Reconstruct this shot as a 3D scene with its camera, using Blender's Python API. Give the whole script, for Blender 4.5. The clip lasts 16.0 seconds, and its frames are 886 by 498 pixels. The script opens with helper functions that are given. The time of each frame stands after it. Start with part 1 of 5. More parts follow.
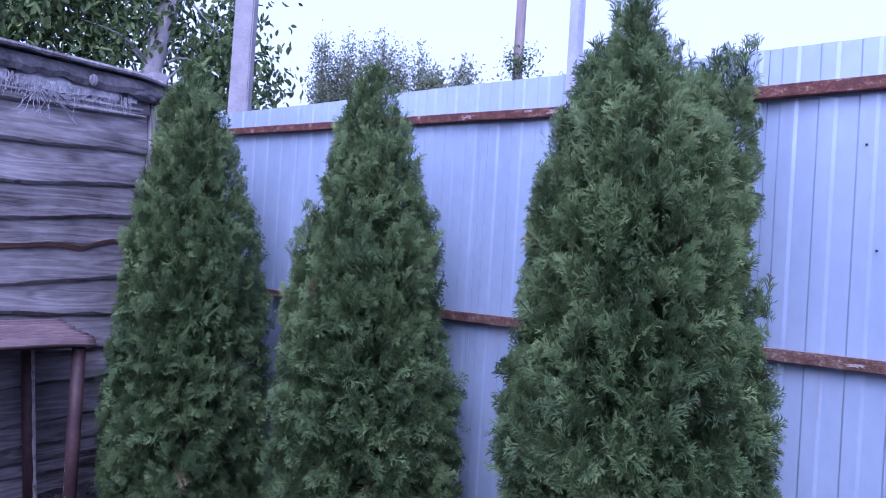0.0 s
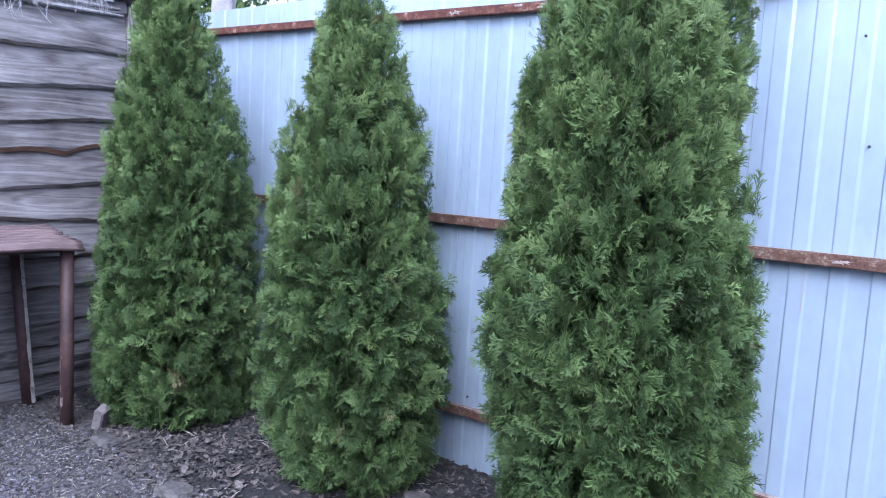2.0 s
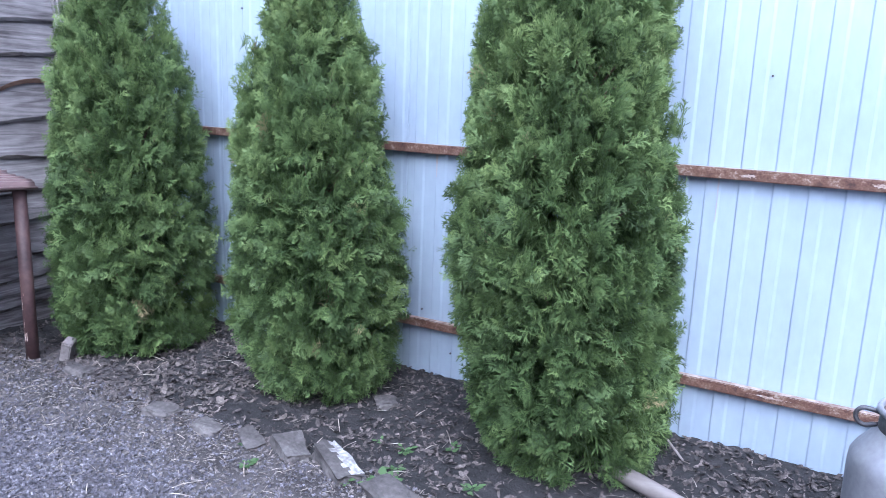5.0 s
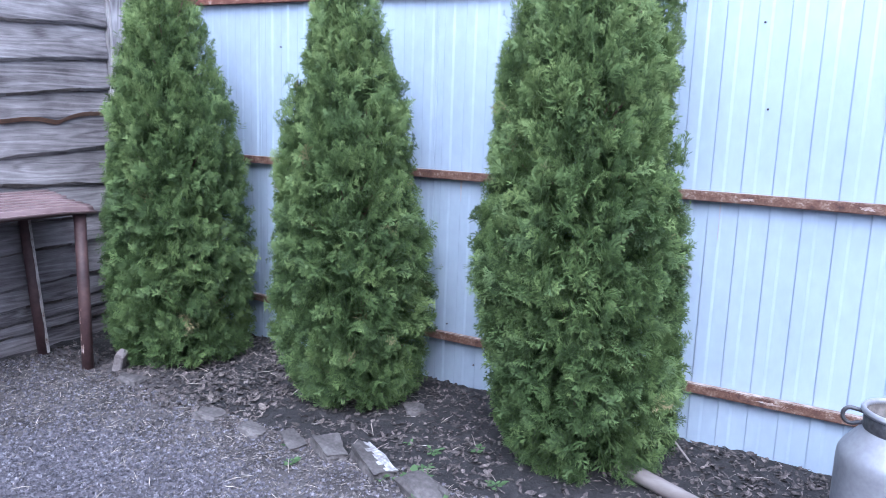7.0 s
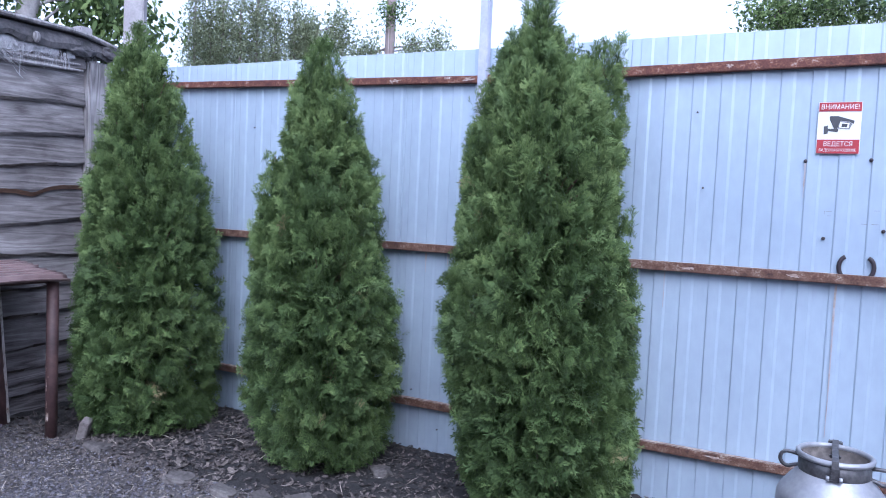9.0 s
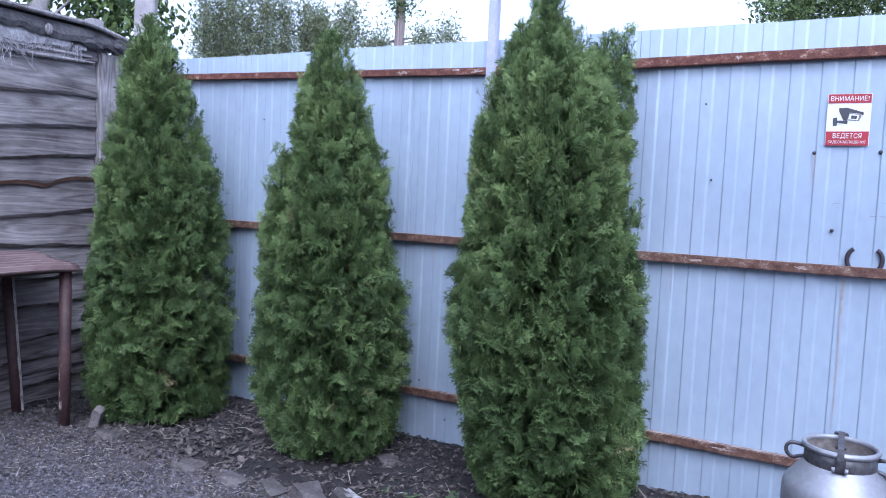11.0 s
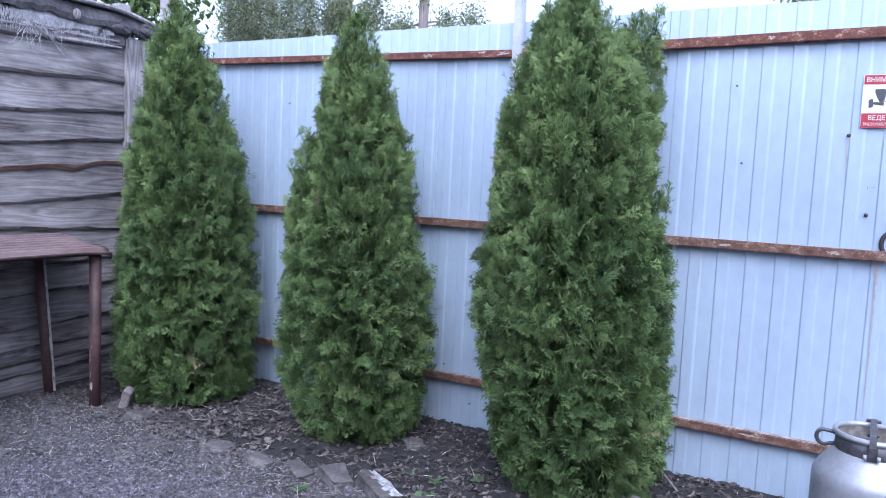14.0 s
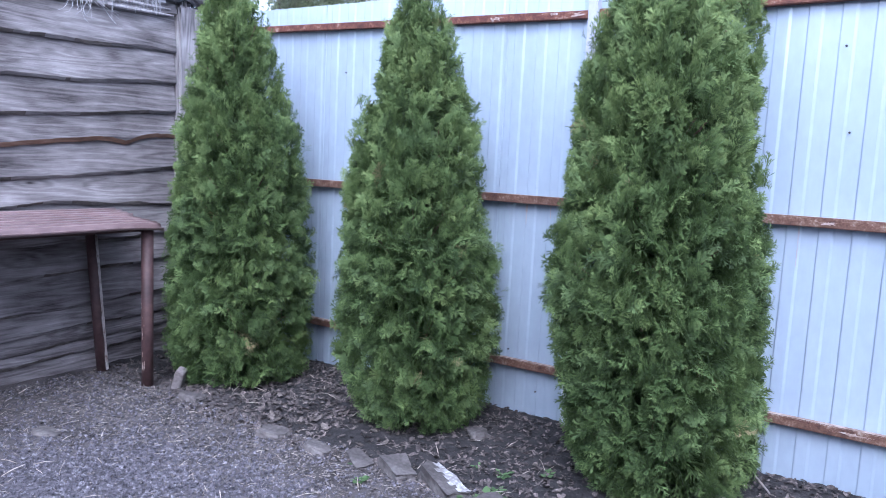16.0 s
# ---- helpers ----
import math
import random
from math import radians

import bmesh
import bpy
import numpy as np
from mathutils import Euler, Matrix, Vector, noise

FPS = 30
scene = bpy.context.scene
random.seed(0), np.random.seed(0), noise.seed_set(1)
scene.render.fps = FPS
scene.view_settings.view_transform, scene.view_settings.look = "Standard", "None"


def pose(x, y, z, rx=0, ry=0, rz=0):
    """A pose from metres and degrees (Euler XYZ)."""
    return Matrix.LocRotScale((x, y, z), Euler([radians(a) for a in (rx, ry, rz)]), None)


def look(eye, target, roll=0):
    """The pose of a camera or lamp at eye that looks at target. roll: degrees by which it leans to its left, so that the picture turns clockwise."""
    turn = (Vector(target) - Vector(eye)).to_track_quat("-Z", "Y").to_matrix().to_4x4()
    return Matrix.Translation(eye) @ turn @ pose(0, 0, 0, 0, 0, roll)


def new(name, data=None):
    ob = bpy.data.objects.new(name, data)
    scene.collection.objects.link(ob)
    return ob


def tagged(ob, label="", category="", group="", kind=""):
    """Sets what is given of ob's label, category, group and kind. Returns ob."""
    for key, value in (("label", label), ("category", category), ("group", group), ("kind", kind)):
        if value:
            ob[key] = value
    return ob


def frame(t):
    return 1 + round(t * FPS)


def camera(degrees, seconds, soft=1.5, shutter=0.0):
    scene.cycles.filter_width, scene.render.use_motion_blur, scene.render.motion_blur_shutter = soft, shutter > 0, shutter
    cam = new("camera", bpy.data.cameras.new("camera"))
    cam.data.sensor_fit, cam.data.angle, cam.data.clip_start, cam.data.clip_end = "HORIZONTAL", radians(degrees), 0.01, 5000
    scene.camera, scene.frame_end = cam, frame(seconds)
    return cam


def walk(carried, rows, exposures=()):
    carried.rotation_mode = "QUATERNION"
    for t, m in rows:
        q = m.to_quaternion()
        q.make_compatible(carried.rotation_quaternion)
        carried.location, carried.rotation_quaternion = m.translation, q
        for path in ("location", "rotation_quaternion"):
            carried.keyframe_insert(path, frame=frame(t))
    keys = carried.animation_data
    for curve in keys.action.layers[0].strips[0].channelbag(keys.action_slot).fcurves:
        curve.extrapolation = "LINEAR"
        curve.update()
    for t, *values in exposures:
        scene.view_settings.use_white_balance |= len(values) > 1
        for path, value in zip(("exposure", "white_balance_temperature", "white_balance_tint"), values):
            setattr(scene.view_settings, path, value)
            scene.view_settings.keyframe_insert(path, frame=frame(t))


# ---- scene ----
cam = camera(61.7, 16.0, soft=1.0)
PATH = [
    (0, (0.522, -2.564, 1.295), (-0.706, -0.986, 1.313), 3.5),
    (0.5, (0.525, -2.558, 1.276), (-0.71, -0.985, 1.236), 3.6),
    (1, (0.523, -2.56, 1.273), (-0.7, -0.981, 1.172), 3.4),
    (1.5, (0.527, -2.541, 1.264), (-0.688, -0.961, 1.101), 3.3),
    (2, (0.533, -2.525, 1.252), (-0.668, -0.94, 1.037), 3.3),
    (2.5, (0.529, -2.533, 1.232), (-0.637, -0.929, 0.971), 3.1),
    (3, (0.487, -2.57, 1.237), (-0.588, -0.919, 0.896), 2.8),
    (3.2, (0.496, -2.534, 1.24), (-0.567, -0.884, 0.856), 2.9),
    (5.3, (0.504, -2.908, 1.305), (-0.45, -1.201, 0.886), 2.1),
    (5.5, (0.534, -2.933, 1.307), (-0.463, -1.244, 0.916), 2.1),
    (6, (0.582, -3.008, 1.324), (-0.463, -1.345, 0.945), 2.1),
    (6.5, (0.6, -3.057, 1.313), (-0.461, -1.396, 0.972), 2.8),
    (7, (0.601, -3.11, 1.333), (-0.402, -1.417, 0.974), 1.9),
    (7.5, (0.607, -3.224, 1.330), (-0.320, -1.479, 1.025), 2.0),
    (8, (0.613, -3.296, 1.305), (-0.300, -1.532, 1.078), 2.3),
    (8.5, (0.624, -3.351, 1.266), (-0.280, -1.573, 1.125), 2.6),
    (8.7, (0.628, -3.352, 1.268), (-0.269, -1.570, 1.146), 2.6),
    (10.8, (0.649, -3.371, 1.266), (-0.256, -1.592, 1.149), 2.7),
    (11, (0.648, -3.365, 1.267), (-0.272, -1.594, 1.124), 2.7),
    (11.5, (0.641, -3.361, 1.261), (-0.287, -1.599, 1.079), 2.6),
    (12, (0.639, -3.359, 1.263), (-0.297, -1.602, 1.064), 2.6),
    (12.5, (0.634, -3.357, 1.262), (-0.305, -1.602, 1.064), 2.6),
    (13, (0.635, -3.353, 1.26), (-0.31, -1.6, 1.067), 2.7),
    (13.5, (0.637, -3.356, 1.262), (-0.314, -1.606, 1.078), 2.7),
    (14, (0.635, -3.362, 1.261), (-0.336, -1.623, 1.075), 2.7),
    (14.5, (0.629, -3.357, 1.263), (-0.378, -1.642, 1.061), 2.8),
    (15, (0.604, -3.317, 1.256), (-0.467, -1.643, 1.035), 2.8),
    (15.5, (0.561, -3.237, 1.238), (-0.537, -1.581, 1.011), 2.8),
    (16, (0.436, -3.215, 1.221), (-0.632, -1.542, 0.977), 2.8),
]
EXPOSURES = [(0.0, 1.17, 4540, 37), (1.0, 1.38, 4740, 20), (2.0, 1.92, 4960, 10), (3.0, 2.2, 4990, 9), (6.5, 2.2, 5010, 9), (8.5, 1.6, 5010, 10), (11.0, 1.44, 4980, 12), (12.0, 1.68, 5030, 11), (14.5, 1.70, 5040, 11), (16.0, 1.98, 5040, 12)]
walk(cam, [(t, look(eye, target, roll)) for t, eye, target, roll in PATH], EXPOSURES)

# ---- light ----
world = bpy.data.worlds.new("world")
scene.world = world
world.use_nodes = True
wn = world.node_tree
sky = wn.nodes.new("ShaderNodeTexSky")
sky.sky_type, sky.sun_disc = "NISHITA", False
sky.sun_elevation, sky.sun_rotation = radians(42), radians(153)
sky.air_density, sky.dust_density, sky.ozone_density = 0.7, 6.0, 1.5
cloud = wn.nodes.new("ShaderNodeMixRGB")
cloud.inputs[0].default_value, cloud.inputs[2].default_value = 0.65, (4.3, 4.2, 4.4, 1)
wn.links.new(sky.outputs[0], cloud.inputs[1])
wn.links.new(cloud.outputs[0], wn.nodes["Background"].inputs[0])
wn.nodes["Background"].inputs[1].default_value = 0.15
sun = new("sun", bpy.data.lights.new("sun", "SUN"))
sun.data.energy, sun.data.angle, sun.data.color = 0.85, radians(45), (1.0, 0.96, 0.92)
sun.matrix_world = look((2.4, -5.5, 8), (0, 0, 0))


# ---- materials ----
def material(name, colours, rough=0.7, metal=0.0, scale=8.0, stretch=(1, 1, 1), fine=60.0, bump=0.3, depth=0.004, spec=0.5, per_piece=0.0, detail=6.0):
    """A surface whose colour wanders between the given colours at two scales, with a fine relief."""
    m = bpy.data.materials.new(name)
    m.use_nodes = True
    nt = m.node_tree
    b = nt.nodes["Principled BSDF"]
    co = nt.nodes.new("ShaderNodeTexCoord")
    mp = nt.nodes.new("ShaderNodeMapping")
    mp.inputs["Scale"].default_value = stretch
    nt.links.new(co.outputs["Object"], mp.inputs[0])
    n1 = nt.nodes.new("ShaderNodeTexNoise")
    n1.inputs["Scale"].default_value, n1.inputs["Detail"].default_value = scale, detail
    n2 = nt.nodes.new("ShaderNodeTexNoise")
    n2.inputs["Scale"].default_value, n2.inputs["Detail"].default_value = fine, 4
    nt.links.new(mp.outputs[0], n1.inputs["Vector"])
    nt.links.new(mp.outputs[0], n2.inputs["Vector"])
    mix = nt.nodes.new("ShaderNodeMath")
    mix.operation = "MULTIPLY_ADD"
    mix.inputs[1].default_value = 0.45
    nt.links.new(n2.outputs[0], mix.inputs[0])
    sub = nt.nodes.new("ShaderNodeMath")
    sub.operation = "MULTIPLY_ADD"
    sub.inputs[1].default_value, sub.inputs[2].default_value = 0.75, -0.1
    nt.links.new(n1.outputs[0], sub.inputs[0])
    nt.links.new(sub.outputs[0], mix.inputs[2])
    val = mix.outputs[0]
    if per_piece:
        oi = nt.nodes.new("ShaderNodeObjectInfo")
        pp = nt.nodes.new("ShaderNodeMath")
        pp.operation = "MULTIPLY_ADD"
        pp.inputs[1].default_value = per_piece
        nt.links.new(oi.outputs["Random"], pp.inputs[0])
        nt.links.new(val, pp.inputs[2])
        sb = nt.nodes.new("ShaderNodeMath")
        sb.operation = "SUBTRACT"
        sb.inputs[1].default_value = per_piece / 2
        nt.links.new(pp.outputs[0], sb.inputs[0])
        val = sb.outputs[0]
    ramp = nt.nodes.new("ShaderNodeValToRGB")
    el = ramp.color_ramp.elements
    while len(el) < len(colours):
        el.new(0.5)
    for i, c in enumerate(colours):
        el[i].position = 0.3 + 0.4 * i / max(1, len(colours) - 1)
        el[i].color = (*c, 1)
    nt.links.new(val, ramp.inputs[0])
    nt.links.new(ramp.outputs[0], b.inputs["Base Color"])
    b.inputs["Roughness"].default_value, b.inputs["Metallic"].default_value = rough, metal
    b.inputs["Specular IOR Level"].default_value = spec
    bp = nt.nodes.new("ShaderNodeBump")
    bp.inputs["Strength"].default_value, bp.inputs["Distance"].default_value = bump, depth
    nt.links.new(mix.outputs[0], bp.inputs["Height"])
    nt.links.new(bp.outputs[0], b.inputs["Normal"])
    return m


def wood_material(name, colours, along="Y", rough=0.85, bump=0.5):
    """Weathered sawn wood: grain lines along one axis, broad tonal drift, dark knots, and each piece cut from another place."""
    m = bpy.data.materials.new(name)
    m.use_nodes = True
    nt = m.node_tree
    b = nt.nodes["Principled BSDF"]
    co, oi = nt.nodes.new("ShaderNodeTexCoord"), nt.nodes.new("ShaderNodeObjectInfo")
    off = nt.nodes.new("ShaderNodeVectorMath")
    off.operation = "MULTIPLY_ADD"
    comb = nt.nodes.new("ShaderNodeCombineXYZ")
    for k in range(3):
        nt.links.new(oi.outputs["Random"], comb.inputs[k])
    off.inputs[1].default_value = (17, 29, 23)
    nt.links.new(comb.outputs[0], off.inputs[0]), nt.links.new(co.outputs["Object"], off.inputs[2])

    def mapped(sc):
        mp = nt.nodes.new("ShaderNodeMapping")
        mp.inputs["Scale"].default_value = sc
        nt.links.new(off.outputs[0], mp.inputs[0])
        return mp.outputs[0]

    slow = {"Y": (1, 0.08, 1), "Z": (1, 1, 0.1)}[along]
    grain_v = mapped(slow)
    warp = nt.nodes.new("ShaderNodeTexNoise")
    warp.inputs["Scale"].default_value, warp.inputs["Detail"].default_value = 7, 3
    nt.links.new(grain_v, warp.inputs["Vector"])
    knot = nt.nodes.new("ShaderNodeTexVoronoi")
    knot.inputs["Scale"].default_value = 1.0
    nt.links.new(mapped({"Y": (0.01, 2.2, 7.0), "Z": (7, 7, 1.5)}[along]), knot.inputs["Vector"])
    kr = nt.nodes.new("ShaderNodeMapRange")
    kr.inputs["From Min"].default_value, kr.inputs["From Max"].default_value = 0.0, 0.30
    kr.inputs["To Min"].default_value, kr.inputs["To Max"].default_value = 1.0, 0.0
    nt.links.new(knot.outputs["Distance"], kr.inputs["Value"])
    line = nt.nodes.new("ShaderNodeTexNoise")
    line.inputs["Scale"].default_value, line.inputs["Detail"].default_value = 150, 4
    line.inputs["Distortion"].default_value = 1.6
    nt.links.new(mapped({"Y": (1, 0.045, 1), "Z": (1, 1, 0.03)}[along]), line.inputs["Vector"])
    ring = nt.nodes.new("ShaderNodeMath")
    ring.operation = "MULTIPLY_ADD"
    ring.inputs[1].default_value = 78.0
    k2 = nt.nodes.new("ShaderNodeMath")
    k2.operation = "MULTIPLY"
    k2.inputs[1].default_value = 9.0
    nt.links.new(kr.outputs[0], k2.inputs[0])
    nt.links.new(warp.outputs[0], ring.inputs[0]), nt.links.new(k2.outputs[0], ring.inputs[2])
    sine = nt.nodes.new("ShaderNodeMath")
    sine.operation = "SINE"
    nt.links.new(ring.outputs[0], sine.inputs[0])
    v1 = nt.nodes.new("ShaderNodeMath")
    v1.operation = "MULTIPLY_ADD"
    v1.inputs[1].default_value = 0.052
    l2 = nt.nodes.new("ShaderNodeMath")
    l2.operation = "MULTIPLY"
    l2.inputs[1].default_value = 0.28
    nt.links.new(line.outputs[0], l2.inputs[0])
    nt.links.new(sine.outputs[0], v1.inputs[0]), nt.links.new(l2.outputs[0], v1.inputs[2])
    drift = nt.nodes.new("ShaderNodeTexNoise")
    drift.inputs["Scale"].default_value, drift.inputs["Detail"].default_value = 4.5, 7
    nt.links.new(mapped((1, 0.6, 1)), drift.inputs["Vector"])
    v2 = nt.nodes.new("ShaderNodeMath")
    v2.operation = "MULTIPLY_ADD"
    v2.inputs[1].default_value = 0.60
    nt.links.new(drift.outputs[0], v2.inputs[0]), nt.links.new(v1.outputs[0], v2.inputs[2])
    v3 = nt.nodes.new("ShaderNodeMath")
    v3.operation = "MULTIPLY_ADD"
    v3.inputs[1].default_value = -0.24
    kp = nt.nodes.new("ShaderNodeMath")
    kp.operation = "POWER"
    kp.inputs[1].default_value = 5.0
    nt.links.new(kr.outputs[0], kp.inputs[0])
    nt.links.new(kp.outputs[0], v3.inputs[0]), nt.links.new(v2.outputs[0], v3.inputs[2])
    ramp = nt.nodes.new("ShaderNodeValToRGB")
    el = ramp.color_ramp.elements
    while len(el) < len(colours):
        el.new(0.5)
    for k, c in enumerate(colours):
        el[k].position, el[k].color = 0.24 + 0.40 * k / (len(colours) - 1), (*c, 1)
    nt.links.new(v3.outputs[0], ramp.inputs[0])
    nt.links.new(ramp.outputs[0], b.inputs["Base Color"])
    b.inputs["Roughness"].default_value = rough
    b.inputs["Specular IOR Level"].default_value = 0.3
    bp = nt.nodes.new("ShaderNodeBump")
    bp.inputs["Strength"].default_value, bp.inputs["Distance"].default_value = bump, 0.004
    nt.links.new(v3.outputs[0], bp.inputs["Height"]), nt.links.new(bp.outputs[0], b.inputs["Normal"])
    return m


def leaf_material(name, dark, mid, light, dry=(0.16, 0.09, 0.04), through_light=0.25, rough=0.55):
    """Leaves: the tone of each spray or leaf comes from its mesh; some light passes through."""
    m = bpy.data.materials.new(name)
    m.use_nodes = True
    nt = m.node_tree
    b = nt.nodes["Principled BSDF"]
    at = nt.nodes.new("ShaderNodeAttribute")
    at.attribute_name = "tone"
    ramp = nt.nodes.new("ShaderNodeValToRGB")
    el = ramp.color_ramp.elements
    el.new(0.5), el.new(0.9)
    for e, (p, c) in zip(el, ((0.0, dark), (0.4, mid), (0.85, light), (1.0, dry))):
        e.position, e.color = p, (*c, 1)
    nt.links.new(at.outputs["Fac"], ramp.inputs[0])
    nt.links.new(ramp.outputs[0], b.inputs["Base Color"])
    b.inputs["Roughness"].default_value = rough
    b.inputs["Specular IOR Level"].default_value = 0.15
    tr = nt.nodes.new("ShaderNodeBsdfTranslucent")
    nt.links.new(ramp.outputs[0], tr.inputs[0])
    mx = nt.nodes.new("ShaderNodeMixShader")
    mx.inputs[0].default_value = through_light
    nt.links.new(b.outputs[0], mx.inputs[1])
    nt.links.new(tr.outputs[0], mx.inputs[2])
    nt.links.new(mx.outputs[0], nt.nodes["Material Output"].inputs[0])
    return m


SHEET = material("pale_blue_steel", [(0.345, 0.412, 0.520), (0.380, 0.450, 0.560), (0.415, 0.490, 0.600)], rough=0.25, spec=0.95, metal=0.12, scale=2.5, fine=25, bump=0.06, depth=0.002, stretch=(1, 1, 0.5))
RUST = material("rusty_red_steel", [(0.045, 0.014, 0.011), (0.08, 0.024, 0.018), (0.11, 0.035, 0.025), (0.17, 0.07, 0.045), (0.34, 0.26, 0.23)], rough=0.75, scale=26, fine=150, stretch=(0.8, 1, 1), bump=0.5)
RUST_WORN = material("worn_rusty_steel", [(0.04, 0.018, 0.015), (0.08, 0.036, 0.026), (0.115, 0.056, 0.040), (0.17, 0.105, 0.078), (0.33, 0.27, 0.24)], rough=0.8, scale=28, fine=160, stretch=(0.8, 1, 1), bump=0.5)
PALE_RUST = material("flaked_pale_rust", [(0.12, 0.05, 0.035), (0.36, 0.28, 0.25), (0.5, 0.46, 0.46)], rough=0.8, scale=60, fine=160, bump=0.4)
STREAK = material("rust_streak", [(0.33, 0.35, 0.42), (0.35, 0.32, 0.33), (0.29, 0.22, 0.18)], rough=0.6, scale=14, fine=60)
GALV = material("grey_painted_steel", [(0.33, 0.34, 0.43), (0.42, 0.43, 0.53), (0.5, 0.5, 0.6)], rough=0.5, metal=0.2, scale=6, fine=50, bump=0.15)
BOARD = wood_material("weathered_grey_board", [(0.030, 0.026, 0.028), (0.128, 0.114, 0.118), (0.225, 0.206, 0.212), (0.36, 0.335, 0.342)])
BARK_EDGE = material("bark_board_edge", [(0.045, 0.037, 0.034), (0.105, 0.089, 0.083), (0.23, 0.20, 0.19)], rough=0.9, scale=16, fine=90, stretch=(1, 0.3, 1), bump=0.7, depth=0.006)
RED_EDGE = material("red_brown_board_edge", [(0.09, 0.05, 0.035), (0.16, 0.09, 0.062), (0.24, 0.15, 0.11)], rough=0.9, scale=20, fine=70, stretch=(1, 0.25, 1), bump=0.6)
POST = wood_material("weathered_post_wood", [(0.065, 0.058, 0.061), (0.195, 0.18, 0.187), (0.31, 0.29, 0.30), (0.44, 0.415, 0.425)], along="Z", bump=0.7)
FELT = material("old_roofing_felt", [(0.03, 0.029, 0.032), (0.075, 0.07, 0.078), (0.13, 0.12, 0.13)], rough=0.9, scale=10, fine=60, bump=0.7, depth=0.008)
FIBRE = material("frayed_white_fibre", [(0.26, 0.25, 0.27), (0.38, 0.37, 0.40), (0.54, 0.53, 0.56)], rough=0.7, scale=30)
BROWN = material("brown_painted_sheet", [(0.10, 0.064, 0.064), (0.17, 0.115, 0.115), (0.26, 0.185, 0.182)], rough=0.42, scale=5, fine=50, stretch=(1, 0.3, 1), bump=0.2)
LEG = material("dark_brown_paint", [(0.035, 0.018, 0.019), (0.06, 0.031, 0.032), (0.09, 0.05, 0.045)], rough=0.6, scale=8, fine=50, bump=0.3)
PEEL = material("peeling_white_paint", [(0.16, 0.1, 0.08), (0.42, 0.38, 0.36), (0.6, 0.57, 0.55)], rough=0.8, scale=22, fine=90, bump=0.6)
ALU = material("dull_aluminium", [(0.25, 0.25, 0.28), (0.31, 0.31, 0.345), (0.38, 0.38, 0.42)], rough=0.48, metal=0.5, scale=7, fine=60, bump=0.15, depth=0.002)
ALU_DARK = material("grimy_aluminium", [(0.055, 0.053, 0.059), (0.11, 0.106, 0.117), (0.20, 0.195, 0.212)], rough=0.5, metal=0.7, scale=12, fine=70, bump=0.3)
GRIME = material("brown_dried_grime", [(0.045, 0.038, 0.036), (0.085, 0.072, 0.068), (0.18, 0.156, 0.148)], rough=0.7, scale=14, fine=60, bump=0.3)
BLACK = material("black_rubber", [(0.02, 0.015, 0.02), (0.035, 0.025, 0.035)], rough=0.5, scale=20)
CONCRETE = material("pale_concrete", [(0.23, 0.21, 0.225), (0.30, 0.28, 0.295), (0.37, 0.345, 0.36)], rough=0.9, scale=6, fine=60, bump=0.4)
POLE_WOOD = material("grey_brown_pole_wood", [(0.16, 0.12, 0.12), (0.25, 0.2, 0.2), (0.33, 0.28, 0.28)], rough=0.85, scale=6, fine=40, stretch=(1, 1, 0.1), bump=0.5)
BARK = material("thuja_bark", [(0.06, 0.035, 0.025), (0.12, 0.075, 0.055), (0.2, 0.14, 0.11)], rough=0.9, scale=12, fine=60, stretch=(1, 1, 0.2), bump=0.8)
PALE_BARK = material("pale_tree_bark", [(0.26, 0.24, 0.25), (0.38, 0.35, 0.36), (0.48, 0.45, 0.46)], rough=0.9, scale=6, fine=40, bump=0.5)
STONE = material("grey_field_stone", [(0.046, 0.039, 0.040), (0.085, 0.075, 0.075), (0.155, 0.139, 0.138)], rough=0.9, scale=9, fine=60, bump=0.8, depth=0.006, per_piece=0.15)
WHITEWASH = material("chalky_white_paint", [(0.11, 0.096, 0.092), (0.24, 0.228, 0.235), (0.46, 0.455, 0.475)], rough=0.85, scale=20, fine=80, bump=0.5)
LOG = material("bare_pale_log", [(0.11, 0.09, 0.085), (0.18, 0.155, 0.15), (0.27, 0.24, 0.235)], rough=0.85, scale=8, fine=40, stretch=(0.15, 1, 1), bump=0.5)
GRAVEL = material("grey_gravel_stones", [(0.025, 0.023, 0.029), (0.066, 0.060, 0.074), (0.128, 0.118, 0.140), (0.27, 0.255, 0.285)], rough=0.85, scale=45, fine=200, bump=0.4, detail=2)
CHIP = material("brown_leaf_litter", [(0.020, 0.016, 0.016), (0.048, 0.039, 0.039), (0.095, 0.078, 0.076), (0.22, 0.185, 0.175)], rough=0.9, scale=28, fine=150, bump=0.4, detail=2)
YARD_CHIP = material("grey_brown_yard_litter", [(0.03, 0.026, 0.027), (0.075, 0.065, 0.066), (0.14, 0.122, 0.12), (0.27, 0.24, 0.23)], rough=0.9, scale=40, fine=180, bump=0.4, detail=2)
DEAD_LEAF = material("pale_dead_leaf", [(0.04, 0.032, 0.030), (0.085, 0.07, 0.064), (0.19, 0.16, 0.148)], rough=0.85, scale=24, fine=120, bump=0.5, detail=3)
BRICK_PALE = material("weathered_pale_brick", [(0.11, 0.092, 0.092), (0.18, 0.156, 0.156), (0.26, 0.23, 0.23)], rough=0.9, scale=16, fine=80, bump=0.6)
